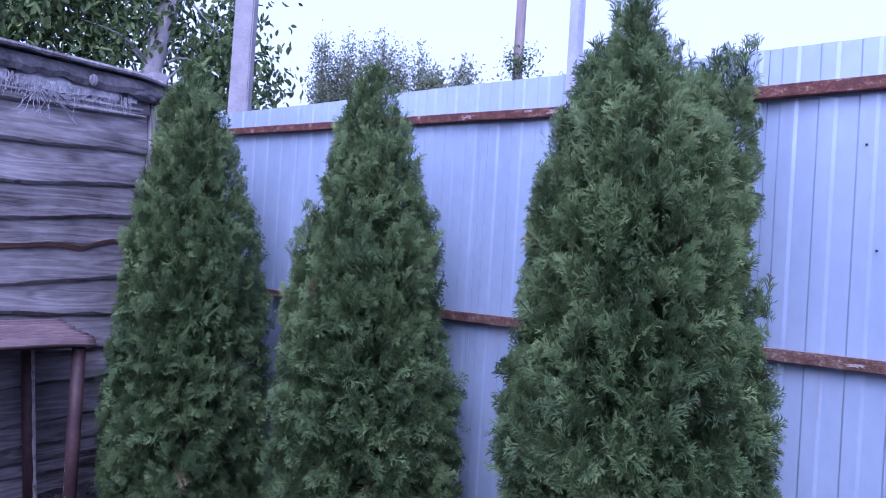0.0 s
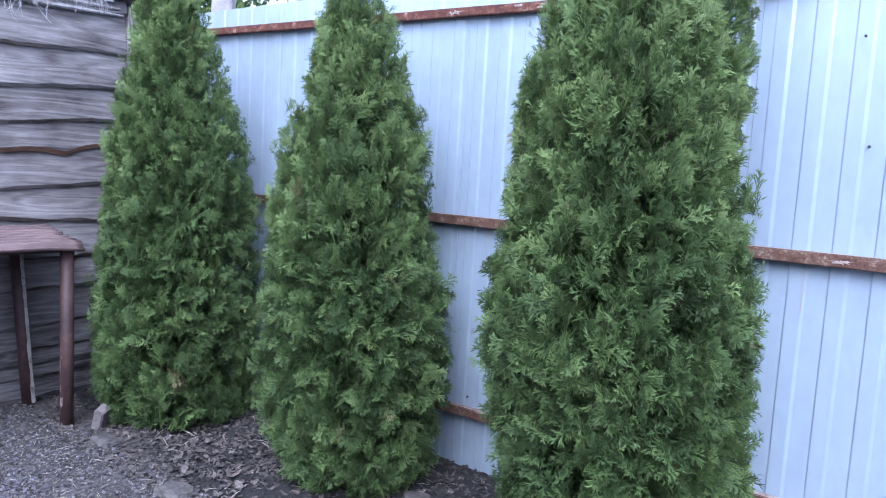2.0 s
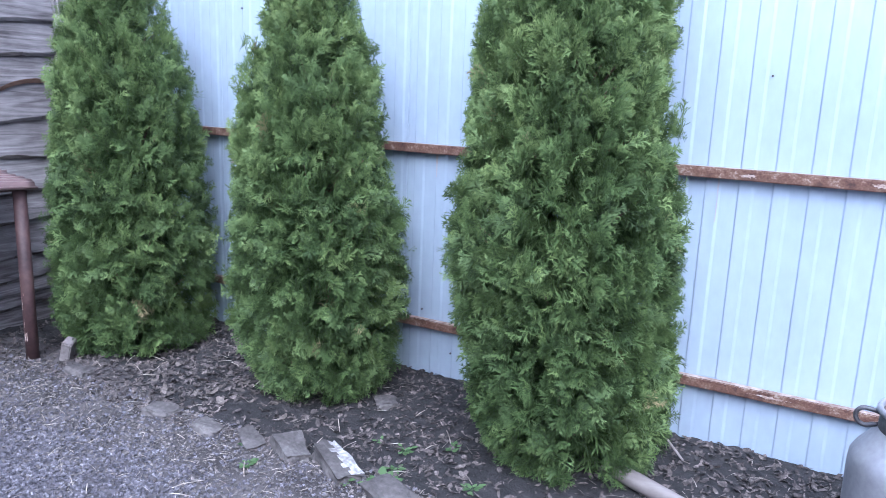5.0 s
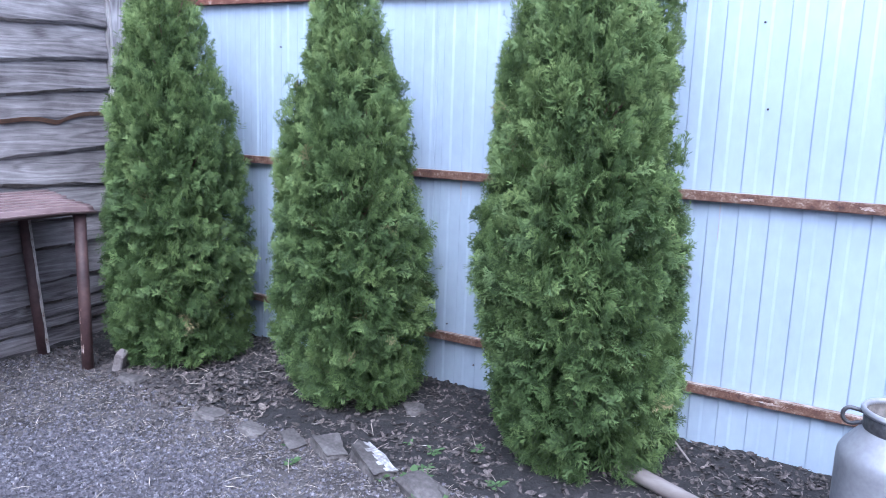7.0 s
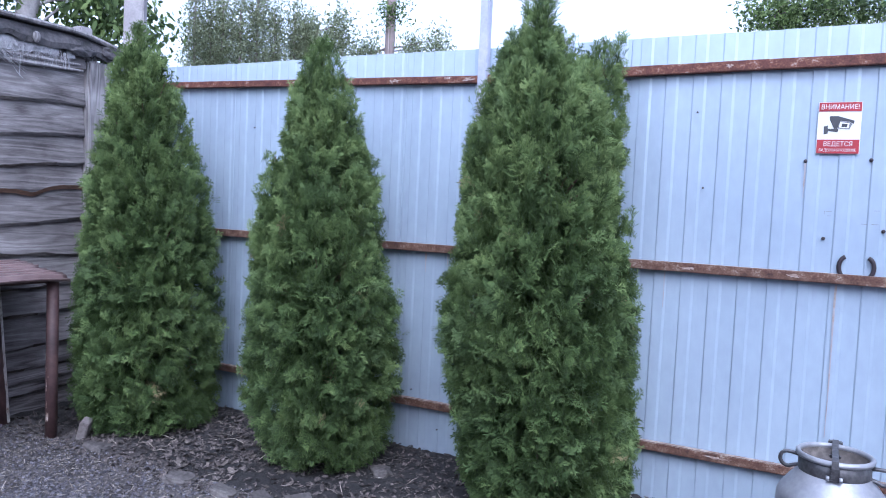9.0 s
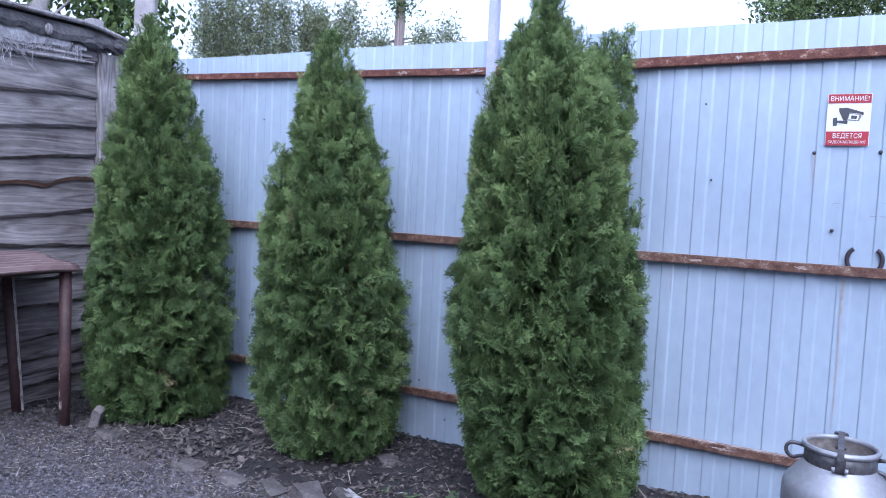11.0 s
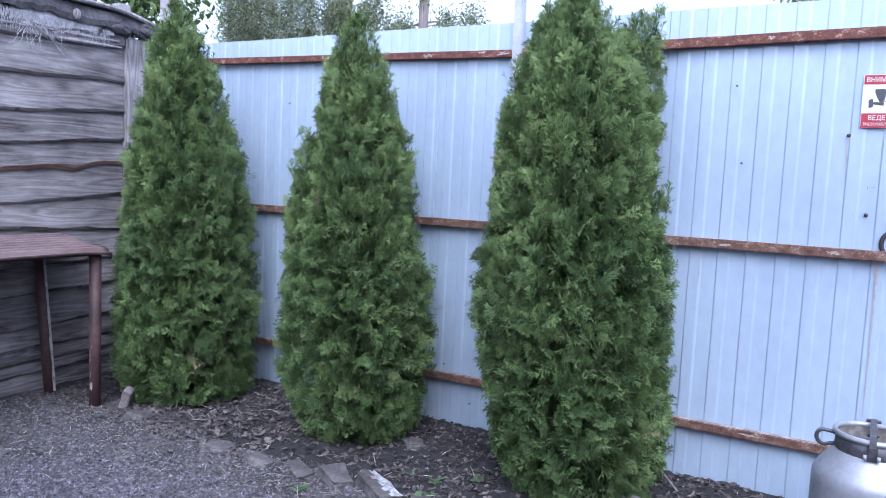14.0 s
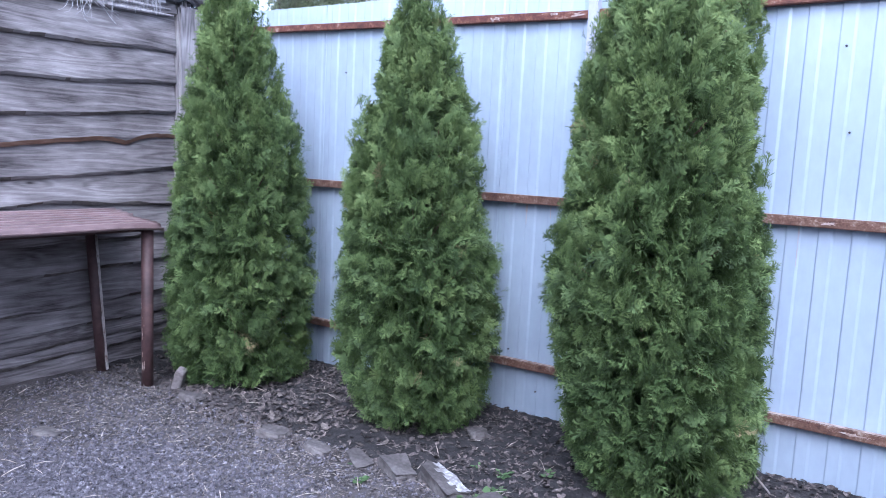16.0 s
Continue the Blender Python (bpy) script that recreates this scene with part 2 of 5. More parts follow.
STRAW = material("dry_straw", [(0.15, 0.12, 0.105), (0.29, 0.25, 0.22), (0.48, 0.43, 0.39)], rough=0.8, scale=30, fine=100)
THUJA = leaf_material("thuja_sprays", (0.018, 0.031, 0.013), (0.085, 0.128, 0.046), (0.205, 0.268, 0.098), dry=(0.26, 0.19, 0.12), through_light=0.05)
WEED = leaf_material("weed_leaves", (0.03, 0.06, 0.03), (0.075, 0.125, 0.055), (0.13, 0.20, 0.09))
WALNUT = leaf_material("broad_tree_leaves", (0.05, 0.075, 0.035), (0.15, 0.21, 0.085), (0.36, 0.46, 0.18), through_light=0.5)
POPLAR = leaf_material("far_tree_leaves", (0.15, 0.165, 0.105), (0.29, 0.325, 0.205), (0.42, 0.455, 0.29), through_light=0.5)
SIGN_WHITE = material("sign_white", [(0.66, 0.66, 0.68), (0.72, 0.72, 0.74)], rough=0.4, bump=0.02)
SIGN_RED = material("sign_red", [(0.30, 0.022, 0.035), (0.36, 0.03, 0.045)], rough=0.4, bump=0.02)
RAIL_TOP = material("pale_rail_top", [(0.12, 0.07, 0.055), (0.24, 0.18, 0.16), (0.38, 0.32, 0.30)], rough=0.85, scale=22, fine=90, bump=0.3)
SIGN_GREY = material("sign_mid_grey", [(0.16, 0.16, 0.18), (0.20, 0.20, 0.22)], rough=0.4, bump=0.02)
SIGN_DARK = material("sign_dark_grey", [(0.04, 0.04, 0.05), (0.07, 0.07, 0.08)], rough=0.4, bump=0.02)


def ground_material():
    """Grey gravel in the yard, dark soil in the planting bed along the fence, with an uneven edge between."""
    m = bpy.data.materials.new("yard_ground")
    m.use_nodes = True
    nt = m.node_tree
    b = nt.nodes["Principled BSDF"]
    co = nt.nodes.new("ShaderNodeTexCoord")

    def tex(scale, detail=6):
        n = nt.nodes.new("ShaderNodeTexNoise")
        n.inputs["Scale"].default_value, n.inputs["Detail"].default_value = scale, detail
        nt.links.new(co.outputs["Object"], n.inputs["Vector"])
        return n.outputs[0]

    def ramp(src, stops):
        r = nt.nodes.new("ShaderNodeValToRGB")
        el = r.color_ramp.elements
        while len(el) < len(stops):
            el.new(0.5)
        for e, (p, c) in zip(el, stops):
            e.position, e.color = p, (*c, 1)
        nt.links.new(src, r.inputs[0])
        return r.outputs[0]

    vor = nt.nodes.new("ShaderNodeTexVoronoi")
    vor.inputs["Scale"].default_value = 75
    nt.links.new(co.outputs["Object"], vor.inputs["Vector"])
    gravel = ramp(vor.outputs["Color"], [(0.0, (0.026, 0.023, 0.029)), (0.5, (0.068, 0.061, 0.074)), (1.0, (0.145, 0.134, 0.158))])
    dirt = ramp(tex(5, 8), [(0.35, (0.036, 0.030, 0.032)), (0.65, (0.088, 0.077, 0.080))])
    patch = ramp(tex(2.3, 4), [(0.42, (0, 0, 0)), (0.6, (0.8, 0.8, 0.8))])
    ga = nt.nodes.new("ShaderNodeAttribute")
    ga.attribute_name = "gravelled"
    inv = nt.nodes.new("ShaderNodeMath")
    inv.operation = "SUBTRACT"
    inv.inputs[0].default_value = 1.15
    nt.links.new(ga.outputs["Fac"], inv.inputs[1])
    both = nt.nodes.new("ShaderNodeMath")
    both.operation, both.use_clamp = "MULTIPLY_ADD", True
    both.inputs[1].default_value = 0.45
    nt.links.new(patch, both.inputs[0]), nt.links.new(inv.outputs[0], both.inputs[2])
    yard = nt.nodes.new("ShaderNodeMixRGB")
    nt.links.new(both.outputs[0], yard.inputs[0]), nt.links.new(gravel, yard.inputs[1]), nt.links.new(dirt, yard.inputs[2])
    soil = ramp(tex(14, 8), [(0.35, (0.011, 0.0095, 0.011)), (0.6, (0.024, 0.021, 0.023)), (0.75, (0.048, 0.042, 0.044))])
    at = nt.nodes.new("ShaderNodeAttribute")
    at.attribute_name = "bed"
    wob = nt.nodes.new("ShaderNodeMath")
    wob.operation = "MULTIPLY_ADD"
    wob.inputs[1].default_value = 0.5
    nt.links.new(tex(9, 5), wob.inputs[0]), nt.links.new(at.outputs["Fac"], wob.inputs[2])
    mask = ramp(wob.outputs[0], [(0.65, (0, 0, 0)), (0.85, (1, 1, 1))])
    mix = nt.nodes.new("ShaderNodeMixRGB")
    nt.links.new(mask, mix.inputs[0]), nt.links.new(yard.outputs[0], mix.inputs[1]), nt.links.new(soil, mix.inputs[2])
    nt.links.new(mix.outputs[0], b.inputs["Base Color"])
    b.inputs["Roughness"].default_value = 0.92
    bp = nt.nodes.new("ShaderNodeBump")
    bp.inputs["Strength"].default_value, bp.inputs["Distance"].default_value = 0.7, 0.012
    nt.links.new(tex(60, 8), bp.inputs["Height"])
    nt.links.new(bp.outputs[0], b.inputs["Normal"])
    return m


GROUND = ground_material()


# ---- mesh helpers ----
def mesh_of(name, verts, faces, mat=None, smooth=False, tone=None):
    me = bpy.data.meshes.new(name)
    me.from_pydata([tuple(map(float, v)) for v in verts], [], [tuple(f) for f in faces])
    if mat:
        me.materials.append(mat)
    if smooth:
        me.polygons.foreach_set("use_smooth", [True] * len(me.polygons))
    if tone is not None:
        me.attributes.new("tone", "FLOAT", "POINT").data.foreach_set("value", np.asarray(tone, dtype=np.float32))
    me.update()
    return me


def mesh_fast(name, verts, quads, mat, tone=None):
    """A mesh of many quads from arrays."""
    me = bpy.data.meshes.new(name)
    verts, quads = np.asarray(verts, dtype=np.float32), np.asarray(quads, dtype=np.int32)
    k = quads.shape[1]
    me.vertices.add(len(verts)), me.loops.add(quads.size), me.polygons.add(len(quads))
    me.vertices.foreach_set("co", verts.ravel())
    me.loops.foreach_set("vertex_index", quads.ravel())
    me.polygons.foreach_set("loop_start", np.arange(0, quads.size, k, dtype=np.int32))
    if tone is not None:
        me.attributes.new("tone", "FLOAT", "POINT").data.foreach_set("value", np.asarray(tone, dtype=np.float32))
    me.materials.append(mat)
    me.update()
    me.validate()
    return me


def finish(bm, name, mat, smooth=False):
    me = bpy.data.meshes.new(name)
    bm.normal_update()
    bm.to_mesh(me)
    bm.free()
    me.materials.append(mat)
    if smooth:
        me.polygons.foreach_set("use_smooth", [True] * len(me.polygons))
    return me


def box(x0, x1, y0, y1, z0, z1, bevel=0.003, rough=0.0, cuts=0, seed=0):
    """A bevelled box; with cuts and rough its long faces are slightly uneven."""
    bm = bmesh.new()
    bmesh.ops.create_cube(bm, size=1)
    for v in bm.verts:
        v.co = Vector(((x0 + x1) / 2 + v.co.x * (x1 - x0), (y0 + y1) / 2 + v.co.y * (y1 - y0), (z0 + z1) / 2 + v.co.z * (z1 - z0)))
    if cuts:
        size = (x1 - x0, y1 - y0, z1 - z0)
        axis = size.index(max(size))
        long = [e for e in bm.edges if abs((e.verts[0].co - e.verts[1].co)[axis]) > size[axis] * 0.9]
        bmesh.ops.subdivide_edges(bm, edges=long, cuts=cuts, use_grid_fill=True)
    if bevel:
        sharp = [e for e in bm.edges if len(e.link_faces) == 2 and e.calc_face_angle(0) > 1]
        bmesh.ops.bevel(bm, geom=sharp, offset=bevel, segments=2, affect="EDGES")
    if rough:
        for v in bm.verts:
            v.co += rough * noise.noise_vector(v.co * 5 + Vector((seed, seed, seed)))
    return bm


def tube(points, radius, sides=8, caps=True):
    """A round bar along the points; radius may be one number or one a point."""
    pts = [Vector(p) for p in points]
    rad = [radius] * len(pts) if isinstance(radius, (int, float)) else list(radius)
    verts, faces = [], []
    for i, p in enumerate(pts):
        d = (pts[min(i + 1, len(pts) - 1)] - pts[max(i - 1, 0)]).normalized()
        u = d.orthogonal().normalized() if i == 0 else (u - d * u.dot(d)).normalized()
        w = d.cross(u)
        for k in range(sides):
            a = 2 * math.pi * k / sides
            verts.append(p + rad[i] * (math.cos(a) * u + math.sin(a) * w))
    for i in range(len(pts) - 1):
        for k in range(sides):
            a, b = i * sides + k, i * sides + (k + 1) % sides
            faces.append((a, b, b + sides, a + sides))
    if caps:
        faces.append(tuple(range(sides))[::-1])
        faces.append(tuple(range((len(pts) - 1) * sides, len(pts) * sides)))
    return verts, faces


def lathe(profile, sides=40):
    """A turned body from (radius, height) pairs."""
    verts, faces = [], []
    for r, z in profile:
        for k in range(sides):
            a = 2 * math.pi * k / sides
            verts.append((r * math.cos(a), r * math.sin(a), z))
    for i in range(len(profile) - 1):
        for k in range(sides):
            a, b = i * sides + k, i * sides + (k + 1) % sides
            faces.append((a, b, b + sides, a + sides))
    return verts, faces


def thing(name, label, category, at=(0, 0, 0), group="", kind=""):
    ob = new(name)
    ob.location = at
    ob.empty_display_size = 0.1
    return tagged(ob, label, category, group, kind)


def part(name, data, parent, label="", at=(0, 0, 0), mat=None, smooth=False, kind=""):
    """One mesh object under a thing or a part; data is a mesh, a bmesh with its material, or a pair of lists."""
    if isinstance(data, bmesh.types.BMesh):
        data = finish(data, name, mat, smooth)
    elif isinstance(data, tuple):
        data = mesh_of(name, data[0], data[1], mat, smooth)
    ob = new(name, data)
    ob.parent, ob.location = parent, at
    return tagged(ob, label, "", "", kind)


def solo(name, data, label, category, at=(0, 0, 0), mat=None, smooth=False, kind="", group=""):
    ob = part(name, data, None, label, at, mat, smooth, kind)
    return tagged(ob, "", category, group)


# ---- the ground ----
BED_EDGE = -0.93


def bed_amount(x, y):
    """1 in the planting bed along the fence, 0 in the yard."""
    edge = BED_EDGE + 0.05 * math.sin(2.1 * x + 0.5) + (0.12 if x < -2.2 else 0.0)
    return min(1.0, max(0.0, (y - edge) / 0.12 + 0.5)) * (1.0 if x < 0.55 else max(0.0, 1 - (x - 0.55) / 0.3))


def gravelled(x, y):
    """1 where the yard is well gravelled, falling off to trodden earth near the bed, the table and the shed."""
    a = min(1.0, max(0.0, (-1.17 - y + 0.10 * noise.noise((x * 4, y * 4, 11))) / 0.5))
    b = min(1.0, max(0.0, (x + 2.75 - 0.35 * (y + 1.5)) / 0.6))
    return max(0.0, min(1.0, a * b + 0.25 * noise.noise((x * 3, y * 3, 4)) * min(1, 4 * a * b)))


def ground_height(x, y):
    near = max(0.0, 1 - math.hypot(x + 1, y + 0.8) / 9)
    b = bed_amount(x, y)
    h = 0.012 * noise.noise((x * 2.3, y * 2.3, 0)) + 0.006 * noise.noise((x * 9, y * 9, 3))
    h += b * (0.014 * noise.noise((x * 11, y * 11, 7)) + 0.012 * noise.noise((x * 25, y * 25, 9)))
    return near * h - (0.004 if y > -0.06 else 0.0)


def spread(lo, hi, fine, far):
    out = list(np.arange(lo, hi + 1e-6, fine))
    step, a, b = fine, lo, hi
    while b < far:
        step *= 1.5
        a, b = a - step, b + step
        out = [a] + out + [b]
    return out


def build_ground():
    xs, ys = spread(-3.6, 1.6, 0.022, 900), spread(-2.4, 0.1, 0.022, 900)
    verts = [(x, y, ground_height(x, y)) for y in ys for x in xs]
    w = len(xs)
    faces = [(j * w + i, j * w + i + 1, (j + 1) * w + i + 1, (j + 1) * w + i) for j in range(len(ys) - 1) for i in range(w - 1)]
    me = mesh_of("ground", verts, faces, GROUND, True)
    me.attributes.new("bed", "FLOAT", "POINT").data.foreach_set("value", np.array([bed_amount(v[0], v[1]) for v in verts], dtype=np.float32))
    me.attributes.new("gravelled", "FLOAT", "POINT").data.foreach_set("value", np.array([gravelled(v[0], v[1]) for v in verts], dtype=np.float32))
    solo("ground", me, "grey gravel yard with a dark soil bed along the fence", "ground", kind="structure")


build_ground()


def scatter(name, n, shapes, place, size, mat, label, category, flat=0.5, tilt=0.5, seed=1):
    """Many small loose pieces on the ground, joined into one."""
    rng = np.random.default_rng(seed)
    verts, faces, base = [], [], 0
    for _ in range(n):
        x, y = place(rng)
        s = size(rng)
        sv, sf = shapes[rng.integers(len(shapes))]
        m = Euler((rng.normal(0, tilt), rng.normal(0, tilt), rng.uniform(0, 6.3))).to_matrix()
        p = Vector((x, y, ground_height(x, y) + s * flat))
        verts += [p + m @ (Vector(v) * s) for v in sv]
        faces += [tuple(i + base for i in f) for f in sf]
        base += len(sv)
    solo(name, mesh_of(name, verts, faces, mat), label, category, kind="stuff")


def pebble_shapes(n, seed):
    rng, out = random.Random(seed), []
    for _ in range(n):
        bm = bmesh.new()
        bmesh.ops.create_cube(bm, size=1)
        for v in bm.verts:
            v.co = Vector((v.co.x * rng.uniform(0.7, 1.3), v.co.y * rng.uniform(0.5, 1.1), v.co.z * rng.uniform(0.25, 0.6))) + Vector([rng.uniform(-0.15, 0.15) for _ in range(3)])
        bmesh.ops.triangulate(bm, faces=bm.faces[:])
        out.append(([tuple(v.co) for v in bm.verts], [tuple(v.index for v in f.verts) for f in bm.faces]))
        bm.free()
    return out


def chip_shapes(n, seed):
    """Curled bits of bark and dead leaf."""
    rng, out = random.Random(seed), []
    for _ in range(n):
        w, c = rng.uniform(0.2, 0.6), rng.uniform(-0.25, 0.25)
        out.append(([(-0.5, -w / 3, c), (-0.15, -w / 2, 0), (0.3, -w / 2.5, 0.03), (0.55, 0, c), (0.25, w / 2, 0.05), (-0.25, w / 2, -0.03), (-0.55, 0.05, c * 0.7)],
                    [(0, 1, 6), (1, 5, 6), (1, 2, 4, 5), (2, 3, 4)]))
    return out


def in_yard(rng):
    while True:
        x, y = rng.uniform(-3.2, 0.5), BED_EDGE - abs(rng.normal(0, 0.55))
        if y > -2.3 and not (x > -0.35 and y < -1.6) and noise.noise((x * 1.7, y * 1.7, 2)) > -0.25 - 0.4 * rng.random():
            return x, y


def in_gravel(rng):
    while True:
        x, y = in_yard(rng)
        if rng.random() < 0.12 + 0.88 * gravelled(x, y):
            return x, y


def off_gravel(rng):
    while True:
        x, y = in_yard(rng)
        if rng.random() < 1.0 - 0.72 * gravelled(x, y):
            return x, y


def in_bed(rng):
    while True:
        x, y = rng.uniform(-3.2, 0.75), rng.uniform(-1.05, -0.01)
        dens = 0.60 + 0.75 * noise.noise((x * 2.2, y * 2.2, 5)) + (0.45 if -2.3 < x < -1.6 else 0) + (0.3 if y > -0.5 else 0)
        if rng.random() < dens * (1.0 if x < -1.35 else 0.5):
            return x, y


def all_over(rng):
    return rng.uniform(-3.2, 0.8), rng.uniform(-2.2, -0.05)


scatter("gravel", 19000, pebble_shapes(10, 3), in_gravel, lambda r: r.uniform(0.004, 0.0125), GRAVEL, "loose grey crushed gravel over the yard", "gravel", flat=0.25, seed=2)
scatter("leaf_litter", 9500, chip_shapes(14, 4), in_bed, lambda r: r.uniform(0.008, 0.036), CHIP, "brown bark chips and dead leaves on the soil bed", "leaf litter", flat=0.2, tilt=0.35, seed=5)
scatter("fine_litter", 13500, chip_shapes(10, 14), off_gravel, lambda r: r.uniform(0.006, 0.022), YARD_CHIP, "fine brown plant debris over the gravel", "leaf litter", flat=0.2, tilt=0.3, seed=6)
straw_bits = [([(-0.5, -0.02, 0), (0, -0.022, 0.05), (0.5, -0.012, 0), (0.5, 0.012, 0.006), (0, 0.022, 0.07), (-0.5, 0.02, 0.01)], [(0, 1, 4, 5), (1, 2, 3, 4)])]
scatter("straw", 1500, straw_bits, off_gravel, lambda r: r.uniform(0.010, 0.05) ** 1.0, STRAW, "pale dry straw and grass stalks on the ground", "straw", flat=0.1, tilt=0.12, seed=8)


def by_second_tree(rng):
    while True:
        x, y = rng.normal(-1.95, 0.28), rng.normal(-0.72, 0.16)
        if y > -1.15 and -2.9 < x < -1.2:
            return x, y


scatter("dead_leaves", 75, chip_shapes(9, 33), by_second_tree, lambda r: r.uniform(0.022, 0.05), DEAD_LEAF, "pale brown dead leaves lying on the soil", "leaf litter", flat=0.18, tilt=0.35, seed=12)
scatter("dead_leaves", 70, chip_shapes(9, 34), in_bed, lambda r: r.uniform(0.02, 0.04), DEAD_LEAF, "pale brown dead leaves lying about the bed", "leaf litter", flat=0.18, tilt=0.35, seed=13)
scatter("straw", 420, straw_bits, all_over, lambda r: r.uniform(0.03, 0.09), STRAW, "pale dry stalks lying about the bed", "straw", flat=0.12, tilt=0.2, seed=9)


# ---- the fence ----
PITCH, SHEET_W, TOP = 0.115, 1.15, 2.033


def sheet_profile(width):
    """Across one sheet: broad flats with narrow shallow ribs, and a narrow open joint at its edge."""
    pts, x = [(0.0, 0.014), (0.0031, 0.014)], 0.0
    while x < width - 1e-6:
        pts += [(x if x else 0.0032, 0.0), (x + 0.0400, 0.0), (x + 0.0455, -0.0042), (x + 0.0865, -0.0042), (x + 0.0975, 0.0)]
        x += PITCH
    return pts + [(width - 0.0001, 0.0), (width, 0.014)]


def fence_sheet(x0, top_left, top_right, dent):
    prof = sheet_profile(SHEET_W)
    zs = [-0.01, 0.25, 0.55, 0.9, 1.25, 1.6, 1.9, 1.0]
    verts, faces = [], []
    for j, z in enumerate(zs):
        for x, y in prof:
            top = top_left + (top_right - top_left) * x / SHEET_W
            zz = top if j == len(zs) - 1 else z
            edge = 0.006 * noise.noise((x0 + x, 3, 1)) if j == len(zs) - 1 else 0
            verts.append((x, y + dent * 0.004 * noise.noise((x * 3 + x0, zz * 2, dent)), zz + edge))
    w = len(prof)
    for j in range(len(zs) - 1):
        for i in range(w - 1):
            a = j * w + i
            faces.append((a, a + 1, a + w + 1, a + w))
    return mesh_of("fence_sheet", verts, faces, SHEET)


fence = thing("metal_fence", "pale blue profiled steel fence with rusty brown rails", "fence", (0, 0, 0))
for k in range(-4, 4):
    x0 = -1.309 + k * SHEET_W
    tl, tr = TOP + 0.006 * max(0, k), TOP + 0.006 * max(0, k + 1)
    ob = part("fence_sheet", fence_sheet(x0, tl, tr, 1.0 + 0.3 * k), fence, at=(x0, 0, 0))
    md = ob.modifiers.new("thickness", "SOLIDIFY")
    md.thickness, md.offset = 0.0012, 1
RAIL_Y = (-0.042, -0.010)


def rail(x0, x1, z_left, z_right, height, mat, label, seed):
    bm = box(x0, x1, RAIL_Y[0], RAIL_Y[1], -height / 2, height / 2, 0.003, 0.0012, 40, seed)
    for v in bm.verts:
        v.co.z += z_left + (z_right - z_left) * (v.co.x - x0) / (x1 - x0)
    ob = part("rail", bm, fence, label, mat=mat)
    ob.data.materials.append(RAIL_TOP)
    # faces that point up take the paler colour
    for p in ob.data.polygons:
        if p.normal.z > 0.5:
            p.material_index = 1
    return ob


rail(-4.6, -0.886, 1.944, 1.882, 0.036, RUST, "dark red rusty top rail", 1)
rail(-0.836, 3.2, 1.882, 1.93, 0.042, RUST, "dark red rusty top rail", 2)
rail(-4.6, 3.2, 1.044, 1.044, 0.040, RUST_WORN, "worn rusty middle rail", 3)
rail(-4.6, 3.2, 0.242, 0.242, 0.039, RUST_WORN, "worn rusty bottom rail", 4)


def flake(x0, x1, z0, z1, seed):
    """A thin ragged patch where the paint of the rail has come off."""
    rng = random.Random(seed)
    n, pts = 26, []
    for k in range(n):
        a = 2 * math.pi * k / n
        r = rng.uniform(0.25, 1.0)
        pts.append(((x0 + x1) / 2 + r * math.cos(a) * (x1 - x0) / 2, (z0 + z1) / 2 + r * math.sin(a) * (z1 - z0) / 2))
    verts = [(x, RAIL_Y[0] - 0.0025, z) for x, z in pts]
    part("flaked_patch", (verts, [tuple(range(n))]), fence, "pale flaked patch on the rail", mat=PALE_RUST)


flake(-1.40, -1.31, 1.876, 1.900, 1)
flake(-0.975, -0.90, 1.868, 1.896, 2)
flake(-1.08, -1.02, 1.884, 1.900, 3)
flake(-2.02, -1.97, 1.895, 1.912, 4)
flake(0.24, 0.28, 1.885, 1.905, 5)
flake(0.52, 0.60, 1.035, 1.055, 6)
flake(0.10, 0.20, 1.034, 1.052, 7)
flake(0.22, 0.40, 0.236, 0.252, 8)
# the tall square pole
pole = box(-0.884, -0.838, -0.058, -0.012, 0.0, 4.6, 0.005)
part("pole", pole, fence, "tall grey painted steel pole", mat=GALV)


def screw(x, z, r=0.006, label="", mat=RUST):
    v, f = lathe([(0.0005, 0.004), (r * 0.8, 0.004), (r, 0.0015), (r, -0.004)], 10)
    v = [(a, -c - 0.009, b) for a, b, c in v]
    part("screw", (v, f), fence, label, at=(x, 0, z), mat=mat, smooth=True)


for sx, sz in ((0.139, 1.711), (0.181, 1.389), (-0.86 - 0.18, 0.115), (-1.2, 0.30), (-2.3, 1.66)):
    screw(sx, sz, 0.0042, "small dark screw head", BLACK)
for sx, sz in ((0.569, 1.509), (0.80, 1.516), (0.654, 1.201), (0.86, 1.24)):
    screw(sx, sz, 0.0075, "rusty bolt head", BLACK)


def streak(x, z_top, z_low, w):
    n = 12
    verts, faces = [], []
    for i in range(n + 1):
        z = z_top + (z_low - z_top) * i / n
        ww = w * (1 - 0.75 * i / n) * (1 + 0.3 * noise.noise((x * 9, z * 20, 0)))
        c = 0.002 * noise.noise((x, z * 4, 2))
        verts += [(x + c - ww / 2, -0.0105, z), (x + c + ww / 2, -0.0105, z)]
    faces = [(2 * i, 2 * i + 1, 2 * i + 3, 2 * i + 2) for i in range(n)]
    part("rust_streak", (verts, faces), fence, "thin rust streak down the sheet", mat=STREAK)


streak(0.569, 1.50, 1.36, 0.008)
streak(0.045, 1.02, 0.86, 0.007)
streak(0.712, 1.02, 0.40, 0.009)
streak(-1.145, 1.02, 0.92, 0.012)
streak(-1.02, 1.02, 0.96, 0.008)


